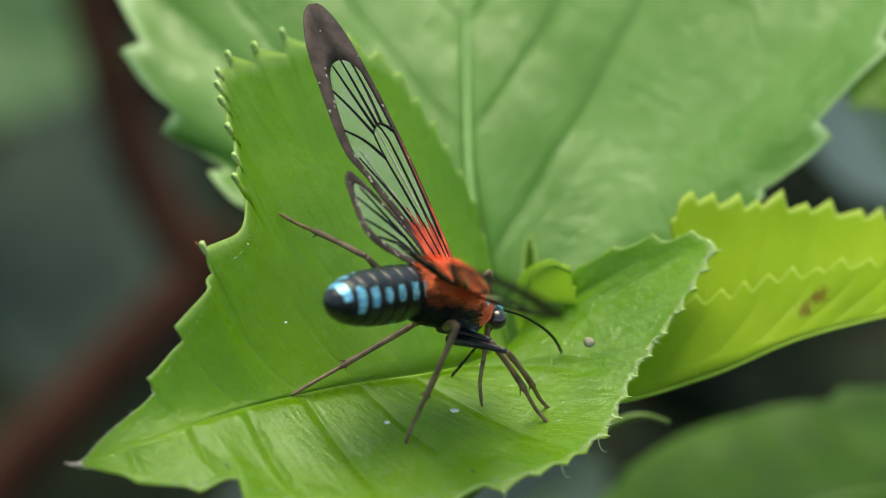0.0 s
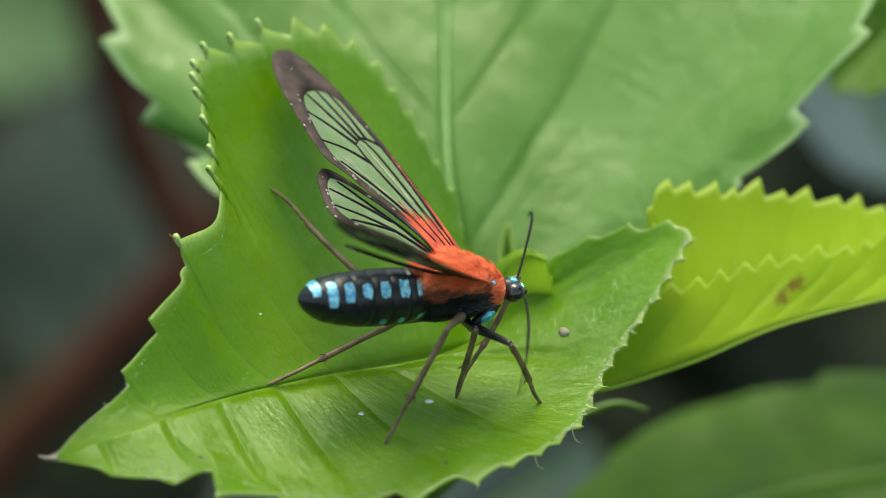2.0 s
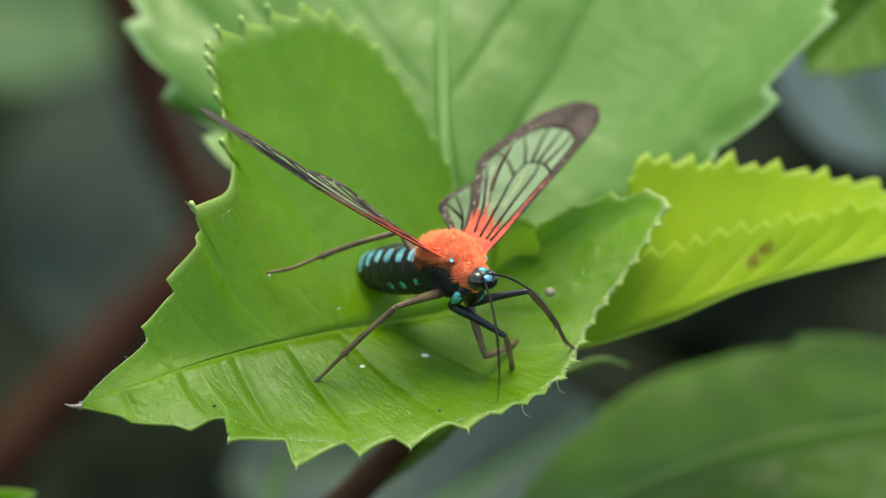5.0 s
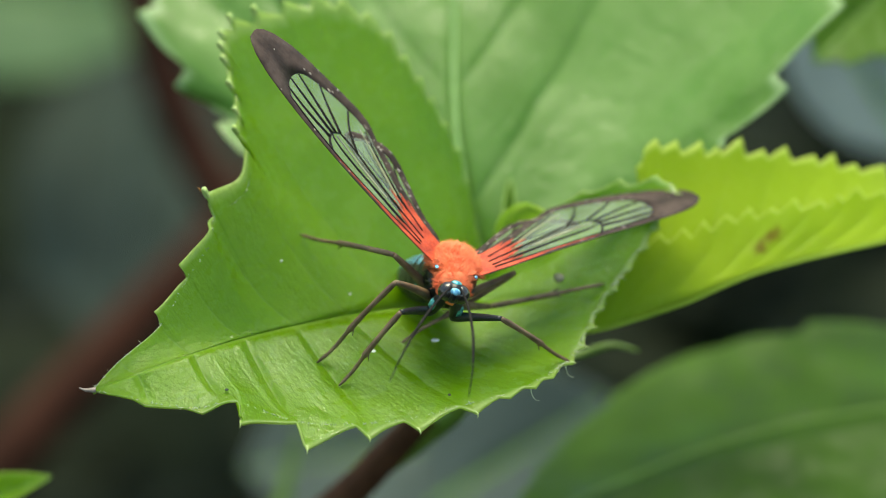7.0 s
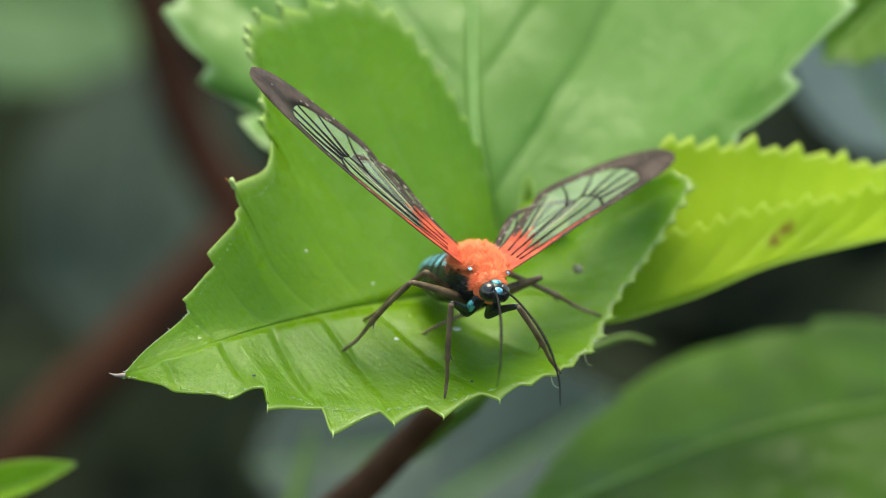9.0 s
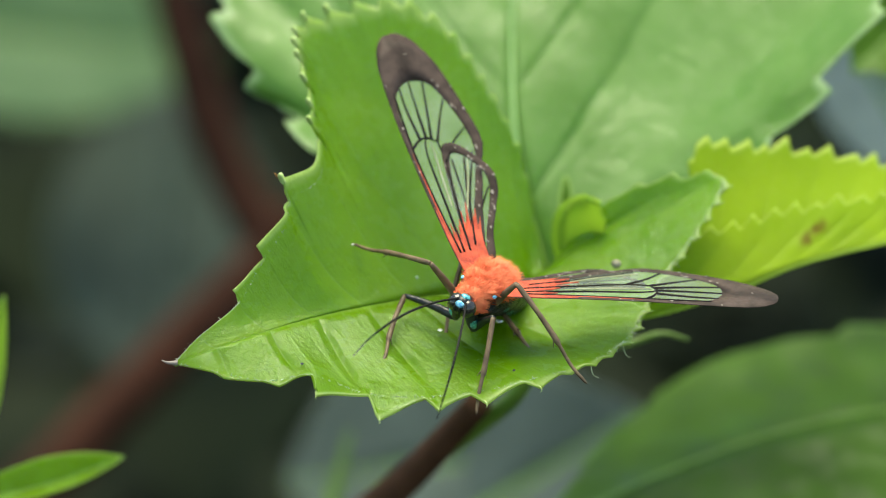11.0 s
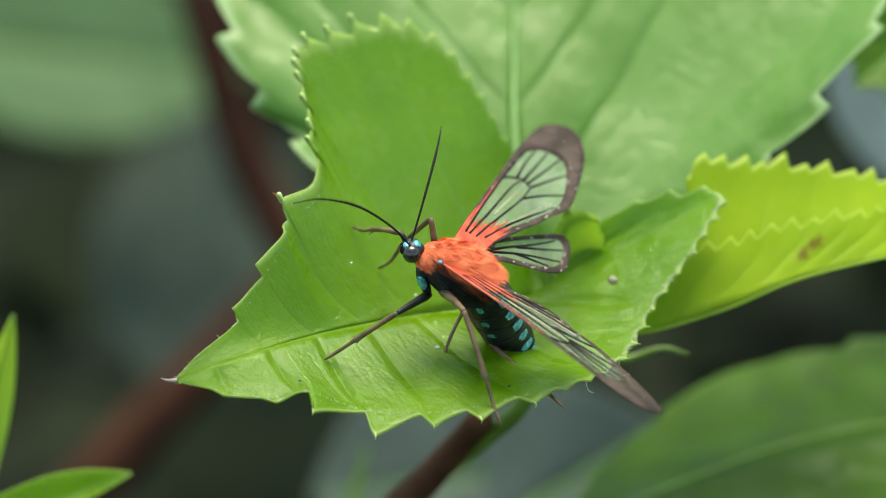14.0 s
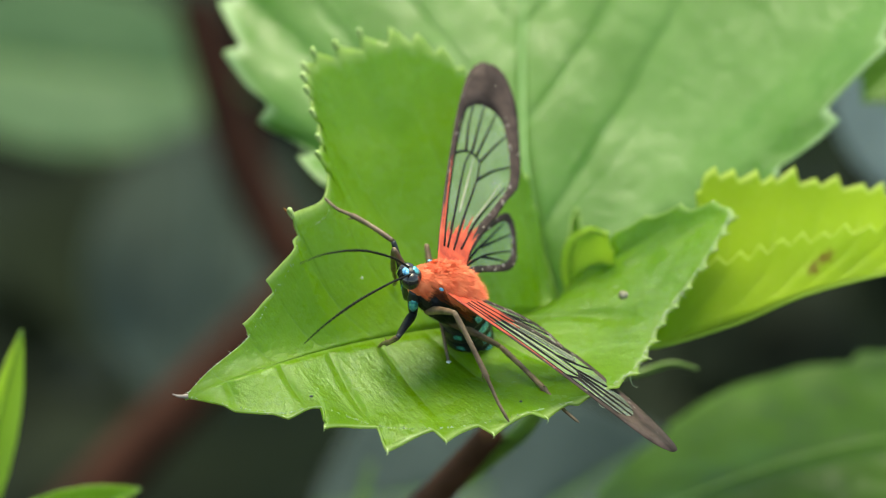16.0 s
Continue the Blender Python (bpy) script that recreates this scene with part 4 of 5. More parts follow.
def wing(name, label, outer, inner, veins, red, parent, stretch, pale=()):
    count = 120
    outer, inner = [[(x * stretch, y) for x, y in q] for q in (outer, inner)]
    veins, red, pale = [[[(x * stretch, y) for x, y in q] for q in some] for some in (veins, red, pale)]
    o, i = ring_curve(outer, count), ring_curve(inner, count)
    camber = lambda p: 0.25 * math.sin(min(1.0, p[0] / 17) * math.pi) - 0.015 * (p[1] - 2) ** 2
    lift = lambda p, z: (p[0], p[1], camber(p) + z)
    c = i.mean(axis=0)
    rows = 8
    verts = [lift(c + (p - c) * k / rows, 0) for k in range(1, rows + 1) for p in i] + [lift(c, 0)]
    faces = [(k * count + j, k * count + (j + 1) % count, (k + 1) * count + (j + 1) % count, (k + 1) * count + j) for k in range(rows - 1) for j in range(count)]
    faces += [(len(verts) - 1, (j + 1) % count, j) for j in range(count)]
    film = part(name, mesh_of(name, scaled(verts), faces, M_MEMBRANE), parent, label)
    rag = random.Random(9)
    verts = []
    for z in (0.035, -0.035):
        for k in range(4):
            for p, q in zip(o, i):
                w = p + (q - p) * k / 3
                if k == 0:
                    w = w + (w - c) * rag.uniform(-0.004, 0.003)
                verts.append(lift(w, z * (0.4 if k in (0, 3) else 1)))
    n = 4 * count
    faces = []
    for k in range(3):
        for j in range(count):
            a, b = k * count + j, k * count + (j + 1) % count
            faces += [(a, b, b + count, a + count), (n + a, n + a + count, n + b + count, n + b)]
    for j in range(count):
        b = (j + 1) % count
        faces += [(j, n + j, n + b, b), (3 * count + j, 3 * count + b, n + 3 * count + b, n + 3 * count + j)]
    part("wing_border", mesh_of("wing_border", scaled(verts), faces, M_SMOKE), film, "smoky dark brown border, slightly worn")
    flecks = []
    for k in range(26):
        j = rag.randrange(count)
        w = o[j] + (i[j] - o[j]) * rag.uniform(0.1, 0.9)
        size = rag.uniform(0.05, 0.14)
        ring = [lift((w[0] + size * math.cos(a) * rag.uniform(0.5, 1.6), w[1] + size * math.sin(a) * rag.uniform(0.4, 1)), 0.05) for a in np.linspace(0, 5.2, 6)]
        under = [(x, y, z - 0.1) for x, y, z in ring]
        flecks.append((ring + under, [(0, 1, 2, 3, 4, 5), (11, 10, 9, 8, 7, 6)] + [(q, q + 6, (q + 1) % 6 + 6, (q + 1) % 6) for q in range(6)]))
    part("worn_fleck", mesh_of("worn_fleck", *[scaled(q) if n == 0 else q for n, q in enumerate(joined(flecks))], M_WORN), film, "pale worn flecks")["kind"] = "stuff"
    for line in veins:
        path = [lift(p, 0) for p in spline(line, 16)]
        v, f = tube(path, np.linspace(0.11, 0.06, 16), 6)
        part("wing_vein", mesh_of("wing_vein", scaled(v), f, M_VEIN), film)
    for streak in list(red) + list(pale):
        path = spline(streak, 14)
        wide = (0.3 if streak[-1][0] > 6 else 0.55) * np.array([0.2, 0.26, 0.28, 0.29, 0.29, 0.28, 0.27, 0.25, 0.23, 0.2, 0.16, 0.12, 0.07, 0.02])
        verts, faces = [], []
        for p, w in zip(path, wide):
            for y, z in ((-1, 0), (-0.5, 0.06), (0.5, 0.06), (1, 0), (0.5, -0.06), (-0.5, -0.06)):
                verts.append(lift((p[0], p[1] + y * w), z))
        for k in range(13):
            for j in range(6):
                a, b = k * 6 + j, k * 6 + (j + 1) % 6
                faces.append((a, b, b + 6, a + 6))
        if streak in pale:
            part("pale_streak", mesh_of("pale_streak", scaled(verts), faces, M_BUFF), film, "pale buff streak in the clear cell")
        else:
            part("red_streak", mesh_of("red_streak", scaled(verts), faces, M_WING_RED), film, "orange-red scales at the wing root")
    return film


FORE_RED = [[(-1.1, y0), (0.4 * size, y0 + 0.4 * rise * size), (size, y0 + rise * size)] for y0, rise, size in [(0.3, 0.055, 8.8)] + [(0.15 + 0.1 * k, 0.05 + 0.018 * k, size) for k, size in enumerate((4.4, 2.2, 3.1, 1.8, 2.9, 2.2, 3.3, 1.9, 2.6, 3.0, 2.1, 3.6, 2.7, 3.1, 4.2, 2.6, 3.9, 3.2, 3.5, 2.4, 2.8))]]
FORE_PALE = [[(4.1, 1.7), (7, 2.2), (9.3, 2.6)], [(3.6, 2.75), (6, 4.0), (8.2, 5.0)]]
HIND_RED = [[(-0.4, 0.3), (0.6, 0.8), (1.4, 1.3)]]
SIDES = {"left": 1, "right": -1}
ROOT = {s: (1.5, side * 2.4, 1.35) for s, side in SIDES.items()}
wings = {(s, kind): wing(kind, label, o, i, vv, r, moth, k, FORE_PALE if kind == "forewing" else ()) for s in SIDES for kind, label, o, i, vv, r, k in (
    ("forewing", "long clear forewing with dark veins", FORE_OUT, FORE_IN, FORE_VEINS, FORE_RED, 1.0),
    ("hindwing", "small clear hindwing with dark veins", HIND_OUT, HIND_IN, HIND_VEINS, HIND_RED, 1.0))}

# antennae: each one stiff curved rod
antennae = {}
for s, side in SIDES.items():
    line = spline([(0, 0, 0), (2.4, 0, 0.8), (5.4, 0, 1.1), (8, 0, 0.4), (9.5, 0, -0.8)], 60)
    v, f = tube(line, 0.075 * (1 + 0.25 * (np.arange(60) % 2)) * np.interp(np.linspace(0, 1, 60), (0, 0.6, 1), (0.8, 1.15, 0.35)), 8)
    antennae[s] = part("antenna", mesh_of("antenna", scaled(v), f, M_VEIN), moth, "long dark antenna with fine teeth")

# legs: an upper piece at the body and a shin with its foot
LEGS = {"fore": (1.3, 0.75, -2.3, 4.2, 6.8), "middle": (0.7, 0.85, -1.5, 4.6, 8.4), "hind": (-1.1, 0.8, -1.4, 4.6, 9.4)}
legs = {}
for s, side in SIDES.items():
    line = spline([(2.9, side * 0.45, -0.8), (2.3, side * 0.65, -1.5), (1.3, side * 0.75, -2.35)], 14)
    v, f = tube(line, np.interp(np.linspace(0, 1, 14), (0, 0.3, 0.8, 1), (0.42, 0.46, 0.34, 0.24)), 10)
    coxa = part("coxa", mesh_of("coxa", scaled(v), f, M_BLACK), moth, "black base joint of the foreleg")
    v, f = tube(line[2:12] + np.array((0.12, side * 0.16, 0.02)), np.interp(np.linspace(0, 1, 10), (0, 0.3, 0.7, 1), (0.1, 0.36, 0.34, 0.08)), 8)
    part("leg_spot", mesh_of("leg_spot", scaled(v), f, M_TEAL), coxa, "metallic green-blue patch on the foreleg")
    for kind, (x, y, z, upper, lower) in LEGS.items():
        v, f = tube(spline([(0, 0, 0), (upper * 0.3, 0, 0.12), (upper * 0.7, 0, 0.1), (upper, 0, 0)], 18), np.interp(np.linspace(0, 1, 18), (0, 0.15, 0.5, 0.93, 1), (0.28, 0.34, 0.28, 0.20, 0.17)), 10)
        thigh = part("leg", mesh_of("leg", scaled(v), f, M_LEG if kind != "fore" else M_BLACK), moth, "brown jointed leg")
        k = lower * 0.55
        line = spline([(0, 0, 0), (k * 0.5, 0, 0.08), (k, 0, 0), (lower * 0.8, 0, -0.25), (lower * 0.95, 0, -0.1), (lower, 0, 0)], 34)
        v, f = tube(line, np.interp(np.linspace(0, 1, 34), (0, 0.08, 0.3, 0.54, 0.57, 0.6, 0.95, 1), (0.17, 0.21, 0.18, 0.21, 0.23, 0.14, 0.115, 0.045)), 9)
        spurs = [tube([(k - 0.1, d * 0.1, -0.05), (k + 0.45, d * 0.35, -0.3)], [0.07, 0.015], 5) for d in (1, -1)]
        shin = part("shin", mesh_of("shin", *[scaled(q) if n == 0 else q for n, q in enumerate(joined([(v, f), *spurs]))], M_LEG), thigh, "thin brown shin and foot with spurs")
        legs[s, kind] = (thigh, shin)


# ---- movement ----
def axes_pose(place, forward, up):
    x = Vector(forward).normalized()
    z = Vector(up) - Vector(up).dot(x) * x
    z.normalize()
    y = z.cross(x)
    m = Matrix((x, y, z)).transposed().to_4x4()
    m.translation = Vector(place) * MM
    return m


def wing_pose(side, place, sweep, rise, twist):
    """The span leaves the body sideways, swept back and raised by degrees; twist turns the chord about the span."""
    sw, el, tw = radians(sweep), radians(rise), radians(twist)
    s = Vector((-math.sin(sw) * math.cos(el), math.cos(sw) * math.cos(el), math.sin(el)))
    c = Vector((-1, 0, 0))
    c = (c - c.dot(s) * s).normalized()
    c = c * math.cos(tw) + s.cross(c) * math.sin(tw)
    if side < 0:
        s, c = Vector((s.x, -s.y, s.z)), Vector((c.x, -c.y, c.z))
    m = Matrix((s, c, s.cross(c))).transposed().to_4x4()
    m.translation = Vector(place) * MM
    return m


def leg_rows(side, kind, steps, body):
    """Two bones from the hip to the foot's place on the leaf, the knee turned by degrees from up and outward."""
    x, y, z, upper, lower = LEGS[kind]
    hip = Vector((x, side * y, z))
    rows, rows_shin = [], []
    for (t, m), (_, *place, turn) in zip(body, steps):
        foot = m.inverted() @ (Vector(place) * MM) / MM
        way = foot - hip
        far = min(max(way.length, abs(upper - lower) + 0.3), upper + lower - 0.02)
        way.normalize()
        out = Vector({"fore": (0.7, side * 0.5, 0.3), "middle": (0.65, side * 0.55, 0.22), "hind": (-0.8, side * 0.6, 0.08)}[kind])
        out = (out - out.dot(way) * way).normalized()
        out = out * math.cos(radians(turn)) + way.cross(out) * side * math.sin(radians(turn))
        along = (upper**2 + far**2 - lower**2) / (2 * far)
        knee = hip + way * along + out * math.sqrt(max(0.0, upper**2 - along**2))
        end = hip + way * far
        thigh = axes_pose(hip, knee - hip, out)
        shin = axes_pose(knee, end - knee, out)
        rows.append((t, thigh))
        rows_shin.append((t, thigh.inverted() @ shin))
    return rows, rows_shin


BODY = [
    (0, -1.35, 2.00, 0.18, 24.6, -22.7, 9.4),
    (0.5, -1.59, 1.61, -0.01, 30.9, -22.6, 13.0),
    (1, -0.85, 1.27, 0.34, 21.3, -13.5, 13.3),
    (1.5, -0.08, 1.54, 0.05, 17.6, -8.9, 4.6),
    (2, 0.71, 2.12, 0.08, 16.2, -3.1, 3.6),
    (2.5, 0.59, 2.37, 0.06, -8.8, -3.3, 3.0),
    (3, 0.43, 2.46, -0.42, -28.7, -4.3, -3.2),
    (3.5, 1.17, 1.83, -0.74, -41.8, 7.1, -7.9),
    (4, 1.47, 1.65, -0.07, -40.2, 12.9, -5.1),
    (6.5, 0.45, 0.80, -2.14, -89.1, 7.5, -14.3),
    (7, 0.45, 0.17, -2.14, -85.0, 10.7, -16.9),
    (7.5, 0.65, -1.34, -2.53, -85.4, 9.3, -15.8),
    (8, -0.35, -0.35, -3.08, -98.1, 9.7, -11.3),
    (8.5, 0.10, -2.58, -1.46, -72.8, -2.0, -8.3),
    (9, 0.72, -2.40, -1.87, -72.1, 9.3, -11.4),
    (11.5, -1.73, -0.84, -4.08, -117.8, 10.3, -26.1),
    (12, -1.52, -0.71, -3.98, -116.5, 15.9, -26.4),
    (12.5, -1.85, -2.15, -3.58, -118.4, 17.2, -25.7),
    (13, -1.40, -2.53, -2.40, -133.4, 29.2, -26.0),
    (13.5, -2.33, -1.87, -2.30, -144.3, 34.7, -27.8),
    (14, -2.87, -1.47, -1.33, -171.8, 32.8, -18.5),
    (14.5, -2.82, -1.54, -0.95, -171.2, 44.0, -24.9),
    (15, -2.79, -1.83, 0.16, -178.2, 49.5, -21.0),
    (15.5, -4.18, -1.09, -0.69, -152.2, 40.2, -34.9),
    (16, -4.85, -0.86, -1.77, -134.0, 34.4, -38.8),
]
TAIL = [
    (0, 27.9, 6.1),
    (0.5, 22.3, -7.6),
    (1, 17.3, -10.3),
    (1.5, 13.2, -4.0),
    (2, 12.1, -4.7),
    (2.5, -13.7, 15.0),
    (3, 1.3, 16.2),
    (3.5, 2.0, 9.8),
    (4, 1.4, 7.6),
    (6.5, 11.8, 13.6),
    (7, 11.1, 14.1),
    (7.5, 9.9, 12.7),
    (8, 11.3, 13.0),
    (8.5, -0.5, 13.5),
    (9, -0.6, 10.7),
    (11.5, 6.2, 17.7),
    (12, 7.7, 18.1),
    (12.5, 8.9, 17.1),
    (13, 6.0, 30.0),
    (13.5, 6.9, 29.9),
    (14, 18.1, 34.9),
    (14.5, 9.6, 30.9),
    (15, 7.5, 32.0),
    (15.5, 0.2, 28.3),
    (16, 0.5, 27.2),
]
WINGS = {
    "left": [
        (0, 35.0, 35.5, 14.6),
        (0.5, 18.7, 25.3, 18.1),
        (1, 19.0, 20.4, 20.3),
        (1.5, 20.2, 24.2, 21.3),
        (2, 19.8, 25.4, 23.3),
        (2.5, 31.4, 22.6, 24.0),
        (3, 31.3, 22.8, 15.9),
        (3.5, 23.2, 29.7, 23.6),
        (4, 18.3, 25.8, 27.0),
        (6.5, 27.4, 18.9, 13.0),
        (7, 24.6, 23.3, 19.5),
        (7.5, 25.1, 26.9, 19.8),
        (8, 29.0, 23.9, 19.1),
        (8.5, 25.8, 19.4, 8.3),
        (9, 24.5, 24.7, 17.3),
        (11.5, 15.3, 20.8, 12.9),
        (12, 12.3, 16.8, 14.5),
        (12.5, 9.8, 16.6, 16.9),
        (13, 30.4, 16.0, 14.0),
        (13.5, 43.1, 11.2, 11.0),
        (14, 40.8, 16.4, 8.7),
        (14.5, 36.2, 29.0, 19.2),
        (15, 45.8, 28.4, 15.0),
        (15.5, 56.0, 14.5, 9.0),
        (16, 33.3, 17.2, 14.2),
    ],
    "right": [
        (0, 11.1, 19.4, 13.7),
        (0.5, 14.0, 30.0, 32.1),
        (1, 14.2, 28.7, 31.8),
        (1.5, 23.2, 25.6, 12.2),
        (2, 34.9, 28.6, 21.1),
        (2.5, 26.9, 30.4, 8.5),
        (3, 22.3, 20.9, 4.6),
        (3.5, 17.5, 34.3, 13.2),
        (4, 8.4, 31.1, 9.7),
        (6.5, -5.2, 31.0, 25.8),
        (7, -2.4, 31.7, 29.2),
        (7.5, -2.7, 32.2, 29.8),
        (8, -4.4, 35.0, 27.3),
        (8.5, 13.2, 28.8, 18.2),
        (9, 4.8, 31.4, 24.9),
        (11.5, 17.5, 24.9, 32.9),
        (12, 14.7, 22.0, 27.5),
        (12.5, 14.9, 19.2, 30.8),
        (13, 22.8, 17.5, 24.2),
        (13.5, 20.1, 13.8, 27.3),
        (14, 12.1, 6.1, 17.0),
        (14.5, 12.0, -2.2, 19.7),
        (15, 5.2, -10.1, 12.7),
        (15.5, 12.8, 8.4, 24.0),
        (16, 10.1, 19.3, 22.8),
    ],
}
HINDWINGS = {
    "left": [(0, 6, 8), (0.5, 18, 10), (1, 18, 12), (1.5, -8, -10), (2, -8, -10), (2.5, -6, -10), (3, -4, -20), (3.5, -2, -14), (4, -2, -16), (6.5, -24, 0), (7, -24, 0), (7.5, -24, 0), (8, -24, 0), (8.5, -24, 0), (9, -24, 0), (11.5, -24, 0), (12, -24, 0), (12.5, -24, 0), (13, -14, 0), (13.5, -14, 0), (14, -14, 0), (14.5, -14, 0), (15, -14, 0), (15.5, -14, 0), (16, -14, 0)],
    "right": [(0, 0, 0), (0.5, 0, 0), (1, 0, 0), (1.5, -2, 0), (2, -6, -2), (2.5, -4, -2), (3, 20, -6), (3.5, 10, 2), (4, 8, 6), (6.5, -24, 0), (7, -24, 0), (7.5, -24, 0), (8, -24, 0), (8.5, -24, 0), (9, -24, 0), (11.5, -24, 0), (12, -24, 0), (12.5, -24, 0), (13, 0, -18), (13.5, 0, -20), (14, 0, -18), (14.5, 0, -18), (15, 0, -18), (15.5, 0, -22), (16, 2, -22)],
}
ANTENNAE = {
    "left": [
        (0, 0.89, 0.19, -0.42),
        (0.5, 0.98, -0.02, -0.19),
        (1, 0.74, 0.23, -0.63),
        (1.5, 0.64, 0.75, 0.17),
        (2, 0.39, 0.91, 0.14),
        (2.5, 0.90, 0.43, -0.02),
        (3, 0.87, 0.17, -0.47),
        (3.5, 0.93, -0.33, 0.16),
        (4, 0.85, -0.36, -0.39),
        (6.5, 0.81, 0.58, 0.02),
        (7, 0.84, 0.15, -0.51),
        (7.5, 0.91, 0.11, -0.40),
        (8, 0.40, 0.37, -0.84),
        (8.5, 0.68, 0.41, -0.60),
        (9, 0.71, 0.32, -0.62),
        (11.5, 0.78, 0.41, -0.47),
        (12, 0.84, 0.34, -0.42),
        (12.5, 0.67, 0.14, -0.73),
        (13, 0.55, 0.80, -0.24),
        (13.5, 0.95, 0.16, 0.26),
        (14, 0.97, 0.22, 0.04),
        (14.5, 0.70, 0.71, 0.13),
        (15, 0.55, 0.83, -0.04),
        (15.5, 0.76, 0.65, -0.08),
        (16, 0.62, 0.39, -0.68),
    ],
    "right": [
        (0, 0.01, 0.36, -0.93),
        (0.5, 0.10, 0.30, -0.95),
        (1, 0.31, 0.06, -0.95),
        (1.5, 0.20, 0.28, -0.94),
        (2, -0.25, -0.93, -0.27),
        (2.5, 0.21, -0.96, -0.17),
        (3, 0.20, -0.86, -0.47),
        (3.5, 0.64, -0.51, -0.58),
        (4, 0.60, -0.35, -0.72),
        (6.5, 0.75, -0.13, -0.65),
        (7, 0.75, -0.33, -0.57),
        (7.5, 0.83, -0.08, -0.56),
        (8, 0.26, -0.62, -0.74),
        (8.5, 0.88, -0.22, -0.43),
        (9, 0.84, -0.16, -0.51),
        (11.5, 0.87, -0.39, -0.32),
        (12, 0.30, -0.91, 0.29),
        (12.5, 0.78, -0.60, -0.18),
        (13, 0.82, 0.54, -0.17),
        (13.5, 0.46, 0.42, 0.79),
        (14, 0.13, -0.82, 0.55),
        (14.5, -0.03, -0.59, -0.81),
        (15, 0.88, -0.38, 0.29),
        (15.5, 0.67, -0.74, 0.06),
        (16, 0.95, 0.12, -0.28),
    ],
}
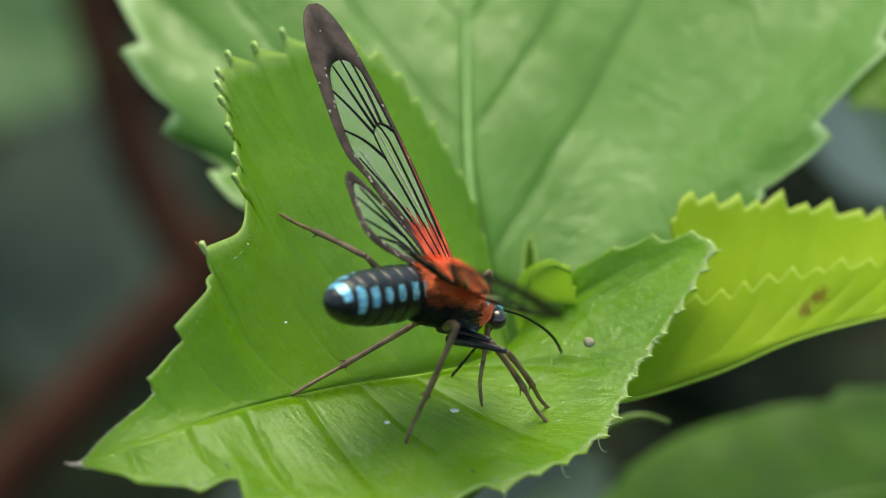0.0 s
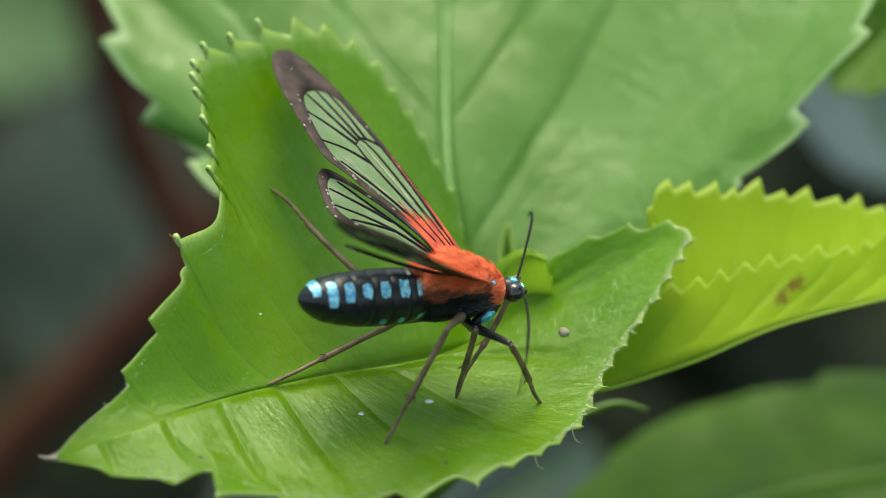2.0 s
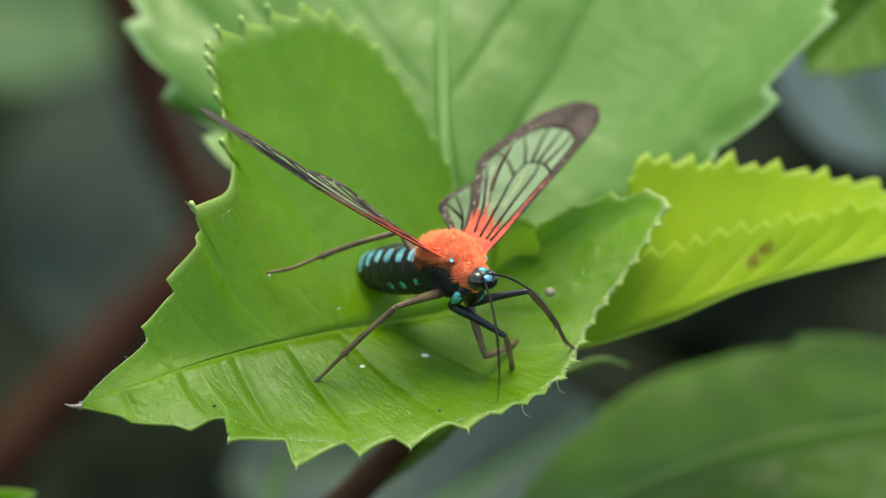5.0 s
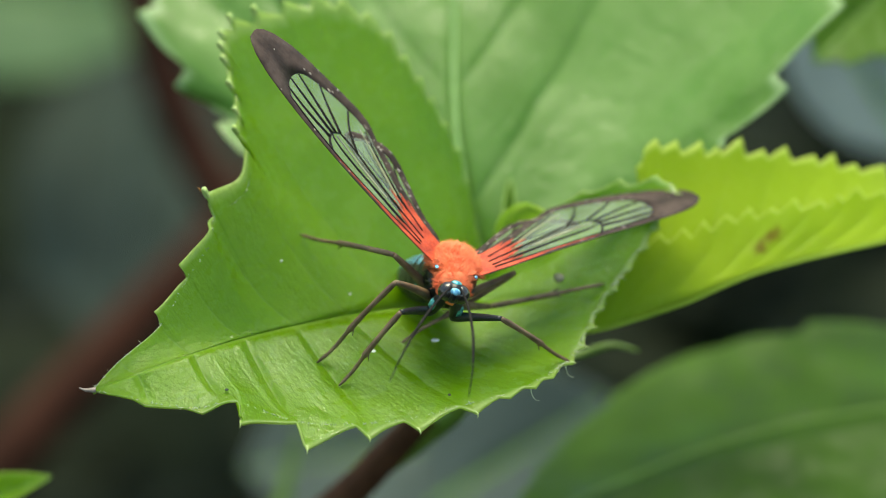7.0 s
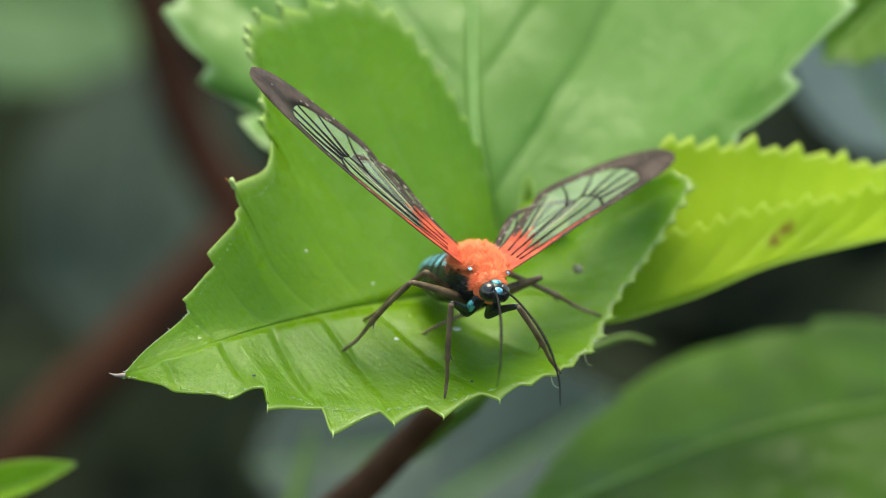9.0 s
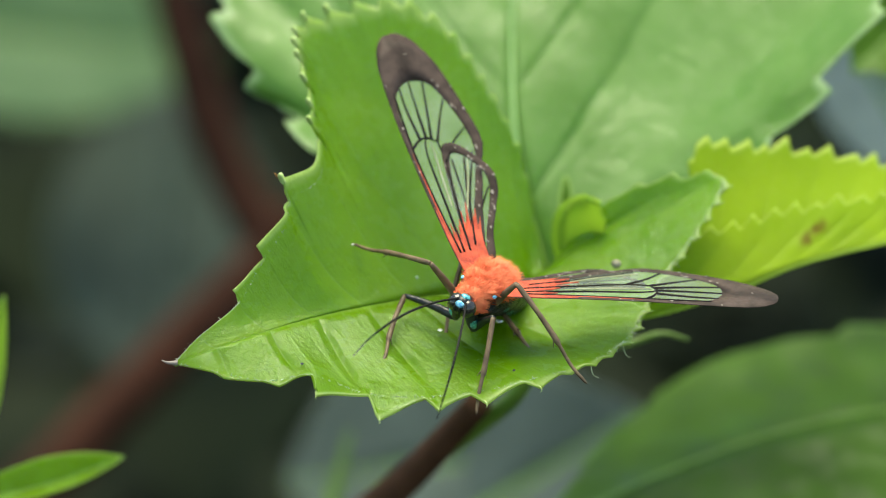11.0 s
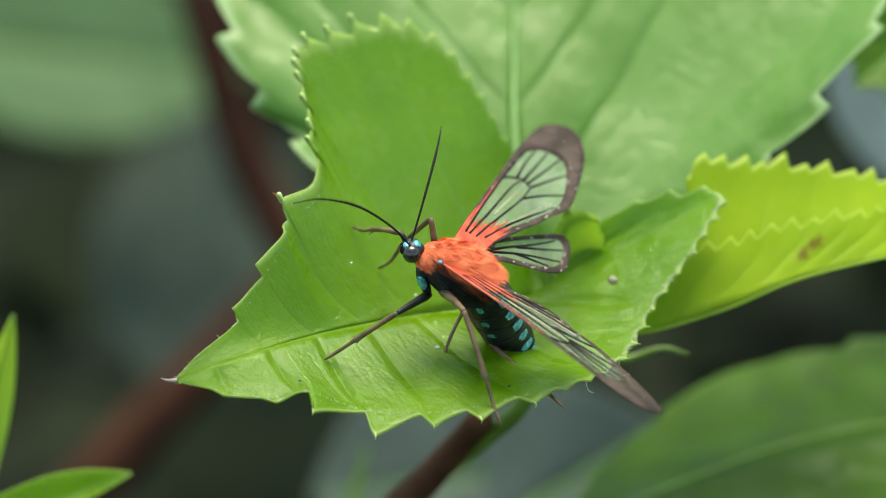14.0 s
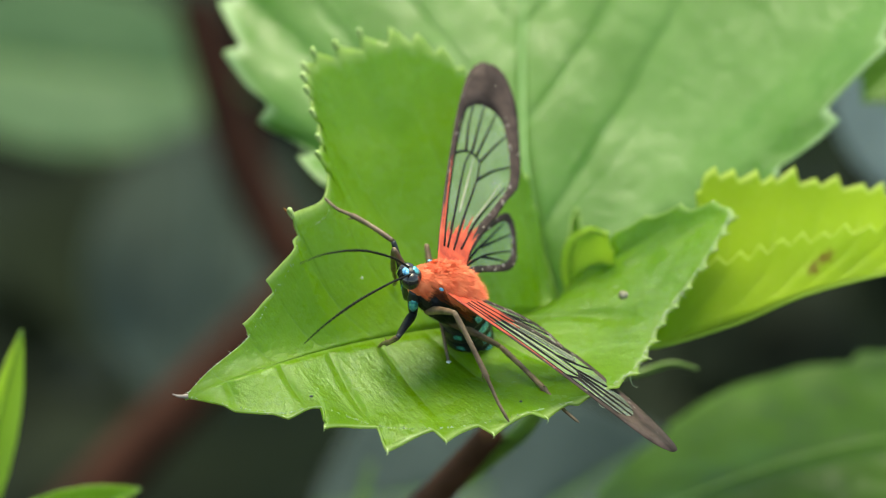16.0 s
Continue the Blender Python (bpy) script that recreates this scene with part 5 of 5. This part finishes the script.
STEPS = {
    ("left", "fore"): [
        (0, 5.3, 0.92, -7.72, 110),
        (0.5, 1.19, 2.68, -7.34, 120),
        (1, 1.31, 2.57, -7.36, 120),
        (1.5, 1.3, 2.51, -7.36, 130),
        (2, 1.17, 2.45, -7.35, 130),
        (2.5, 8.61, 5.19, -6.03, 70),
        (3, 8.29, 5.22, -6.15, 40),
        (3.5, 10.68, 3.55, -6.18, 10),
        (4, 10.47, 3.54, -6.24, 0),
        (6.5, 8.44, -1.32, -7.48, 0),
        (7, 8.49, -1.37, -7.5, 0),
        (7.5, 8.6, -1.38, -7.55, -10),
        (8, 7.86, -1.69, -7.53, 0),
        (8.5, 6.48, -4.94, -7.95, 20),
        (9, 6.48, -4.88, -7.81, 20),
        (11.5, -3.42, -9.7, -9.44, 0),
        (12, -3.51, -9.69, -9.41, 0),
        (12.5, -3.44, -9.67, -9.37, 0),
        (13, -3.19, -9.76, -9.6, -10),
        (13.5, -12.62, -3.91, -6.89, -10),
        (14, -12.58, -3.79, -6.85, -30),
        (14.5, -12.22, -3.94, -6.96, -40),
        (15, -11.56, -3.21, -6.79, -40),
        (15.5, -11.63, -3.21, -6.78, -20),
        (16, -9.7, -0.05, -6.1, -10),
    ],
    ("left", "middle"): [
        (0, 1.25, 2.79, -7.34, 30),
        (0.5, 1.25, 2.79, -7.34, 30),
        (1, 1.25, 2.79, -7.34, 30),
        (1.5, 1.25, 2.79, -7.34, 30),
        (2, 1.25, 2.79, -7.34, 30),
        (2.5, 1.25, 2.79, -7.34, 30),
        (3, 3.78, 5.83, -7.33, 40),
        (3.5, 7.3, 4.86, -6.62, 50),
        (4, 7.19, 4.95, -6.64, 60),
        (6.5, 11.05, 5.79, -4.76, 150),
        (7, 11.06, 5.89, -4.71, 160),
        (7.5, 10.99, 5.75, -4.81, 170),
        (8, 9.76, 2.67, -6.5, -160),
        (8.5, 9.57, 2.82, -6.51, -140),
        (9, 9.54, 2.74, -6.54, -130),
        (11.5, 3.34, -7.97, -9.69, -30),
        (12, 3.26, -7.98, -9.73, -20),
        (12.5, 3.32, -7.92, -9.57, -20),
        (13, -0.12, -9.26, -9.95, -20),
        (13.5, -0.31, -9.42, -9.76, -30),
        (14, -0.12, -9.39, -9.68, -40),
        (14.5, -0.04, -9.43, -9.78, -30),
        (15, -0.48, -8.78, -8.73, -30),
        (15.5, -0.48, -8.77, -8.54, -30),
        (16, -0.4, -8.65, -8.48, -30),
    ],
    ("left", "hind"): [
        (0, -11.44, 8.99, 3.14, 20),
        (0.5, -11.48, 8.95, 3.17, 20),
        (1, -10.41, 10.99, 3.62, 20),
        (1.5, -10.47, 10.95, 3.52, 20),
        (2, -10.45, 10.95, 3.49, 20),
        (2.5, -10.39, 10.96, 3.52, 20),
        (3, -9.18, 9.33, 0.87, 20),
        (3.5, -7.73, 9.96, 0.34, 20),
        (4, -7.68, 9.87, 0.21, 20),
        (6.5, -2.75, 1.04, -7.11, 20),
        (7, -2.88, 0.81, -7.12, 20),
        (7.5, -2.98, 0.75, -7.11, 20),
        (8, -3.07, 0.73, -7.1, 20),
        (8.5, -2.97, 0.65, -7.13, 20),
        (9, -3.01, 0.49, -7.16, 20),
        (11.5, 2.94, -3.32, -7.83, -30),
        (12, 3.04, -3.02, -7.81, -40),
        (12.5, 3.03, -3.46, -7.84, -60),
        (13, 7.07, -0.74, -7.6, -80),
        (13.5, 6.49, -2.21, -7.7, -80),
        (14, 4.23, -7.24, -9.1, -90),
        (14.5, 4.18, -7.22, -9.06, -100),
        (15, 3.92, -7.3, -9.27, -70),
        (15.5, 4.33, -7.3, -9.25, 20),
        (16, 4.46, -7.24, -9.09, 30),
    ],
    ("right", "fore"): [
        (0, 5.58, 2.7, -7.6, -20),
        (0.5, 5.48, 2.5, -7.62, -20),
        (1, 6.49, 2.16, -7.55, -30),
        (1.5, 6.51, 2.02, -7.56, -30),
        (2, 6.52, 1.84, -7.57, -40),
        (2.5, 6.61, 2.05, -7.54, -10),
        (3, 2.77, -4.75, -7.92, -30),
        (3.5, 2.82, -4.67, -7.91, -20),
        (4, 3.5, 8.71, -6.41, -10),
        (6.5, -6.79, -4.61, -7.94, 10),
        (7, -6.89, -4.63, -7.93, 10),
        (7.5, -6.82, -4.58, -7.93, 10),
        (8, -6.85, -4.78, -7.96, 10),
        (8.5, -1.37, -7.11, -8.39, 10),
        (9, -1.4, -7.81, -8.51, 0),
        (11.5, -10.25, -4.5, -7.59, -80),
        (12, -10.28, -4.47, -7.57, -80),
        (12.5, -10.28, -4.46, -7.57, -80),
        (13, -10.93, 2.91, -1.97, -30),
        (13.5, -10.85, 2.94, -2.03, 10),
        (14, -10.89, 5.22, 0.11, 20),
        (14.5, -10.7, 5.39, -0.04, 30),
        (15, -11.81, 9.97, 4.37, 10),
        (15.5, -11.94, 9.99, 4.44, -10),
        (16, -13.54, 3.91, 3.84, -20),
    ],
    ("right", "middle"): [
        (0, -3.65, -2.82, -7.75, -70),
        (0.5, -3.34, -3.49, -7.87, -60),
        (1, -3.16, -3.19, -7.8, -60),
        (1.5, -3.19, -3.6, -7.88, -60),
        (2, -3.35, -3.86, -7.95, -60),
        (2.5, -3.1, -3.64, -7.89, -40),
        (3, -2.77, -3.8, -7.9, -30),
        (3.5, -8.55, -2.28, -7.11, -20),
        (4, -8.52, -2.3, -7.12, -10),
        (6.5, -8.33, -2.41, -7.17, 0),
        (7, -8.43, -2.45, -7.18, 0),
        (7.5, -8.47, -2.4, -7.16, 0),
        (8, -8.43, -2.44, -7.17, 0),
        (8.5, -8.36, -2.49, -7.2, -20),
        (9, -8.36, -2.52, -7.21, -20),
        (11.5, -10.7, 3.98, -1.13, -20),
        (12, -10.7, 4.08, -1.06, -20),
        (12.5, -10.69, 4.1, -1.05, -20),
        (13, -10.71, 3.88, -1.2, -30),
        (13.5, -8.63, 4.3, -3.28, 10),
        (14, -9.04, 4.41, -2.8, 10),
        (14.5, -8.79, 4.76, -2.75, 10),
        (15, -8.8, 4.8, -2.72, 10),
        (15.5, -8.71, 4.77, -2.82, 10),
        (16, -8.69, 4.61, -2.97, 10),
    ],
    ("right", "hind"): [
        (0, -10.53, 0.2, -5.64, -170),
        (0.5, -10.47, 0.33, -5.58, 180),
        (1, -10.53, 0.26, -5.6, 180),
        (1.5, -10.43, 0.26, -5.64, -170),
        (2, -10.44, 0.35, -5.58, -170),
        (2.5, -10.43, 0.31, -5.62, -140),
        (3, -10.39, 0.24, -5.68, -100),
        (3.5, -10.42, 0.22, -5.68, -60),
        (4, -10.42, 0.19, -5.7, -60),
        (6.5, -9.74, 5.7, -1.04, 150),
        (7, -9.7, 5.77, -1.04, 150),
        (7.5, -8.88, 5.04, -2.45, 140),
        (8, -8.87, 5.09, -2.43, 140),
        (8.5, -7.07, 1.03, -6.32, 80),
        (9, -7.03, 1.03, -6.33, 80),
        (11.5, -4.3, -1.15, -7.41, 50),
        (12, -4.3, -1.15, -7.41, 40),
        (12.5, -4.3, -1.15, -7.41, 30),
        (13, -4.15, -1.2, -7.42, 20),
        (13.5, -4.22, -1.1, -7.4, 20),
        (14, -4.2, -1.1, -7.4, 20),
        (14.5, -4.15, -1.2, -7.42, 20),
        (15, -4.25, -1.14, -7.41, 20),
        (15.5, -4.34, -1.0, -7.37, 20),
        (16, -4.62, -0.66, -7.29, 20),
    ],
}


def motions():
    body = [(t, pose(x * MM, y * MM, z * MM, roll, -pitch, yaw)) for t, x, y, z, yaw, pitch, roll in BODY]
    walk(moth, body)
    walk(abdomen, [(t, pose(-2.3 * MM, 0, -0.2 * MM, 0, -b, a)) for t, a, b in TAIL])
    for s, side in SIDES.items():
        walk(wings[s, "forewing"], [(t, wing_pose(side, ROOT[s], *w)) for t, *w in WINGS[s]])
        walk(wings[s, "hindwing"], [(t, wing_pose(side, ROOT[s], *w) @ pose(-0.5 * MM, 2 * MM, -0.15 * side * MM, 0, 0, turn) @ pose(0, 0, 0, droop * side)) for (t, *w), (_, turn, droop) in zip(WINGS[s], HINDWINGS[s])])
        walk(antennae[s], [(t, axes_pose((4.4, side * 0.3, 0.15), way, (0.3, 0, 1))) for t, *way in ANTENNAE[s]])
        for kind in LEGS:
            rows, rows_shin = leg_rows(side, kind, STEPS[s, kind], body)
            walk(legs[s, kind][0], rows)
            walk(legs[s, kind][1], rows_shin)


motions()
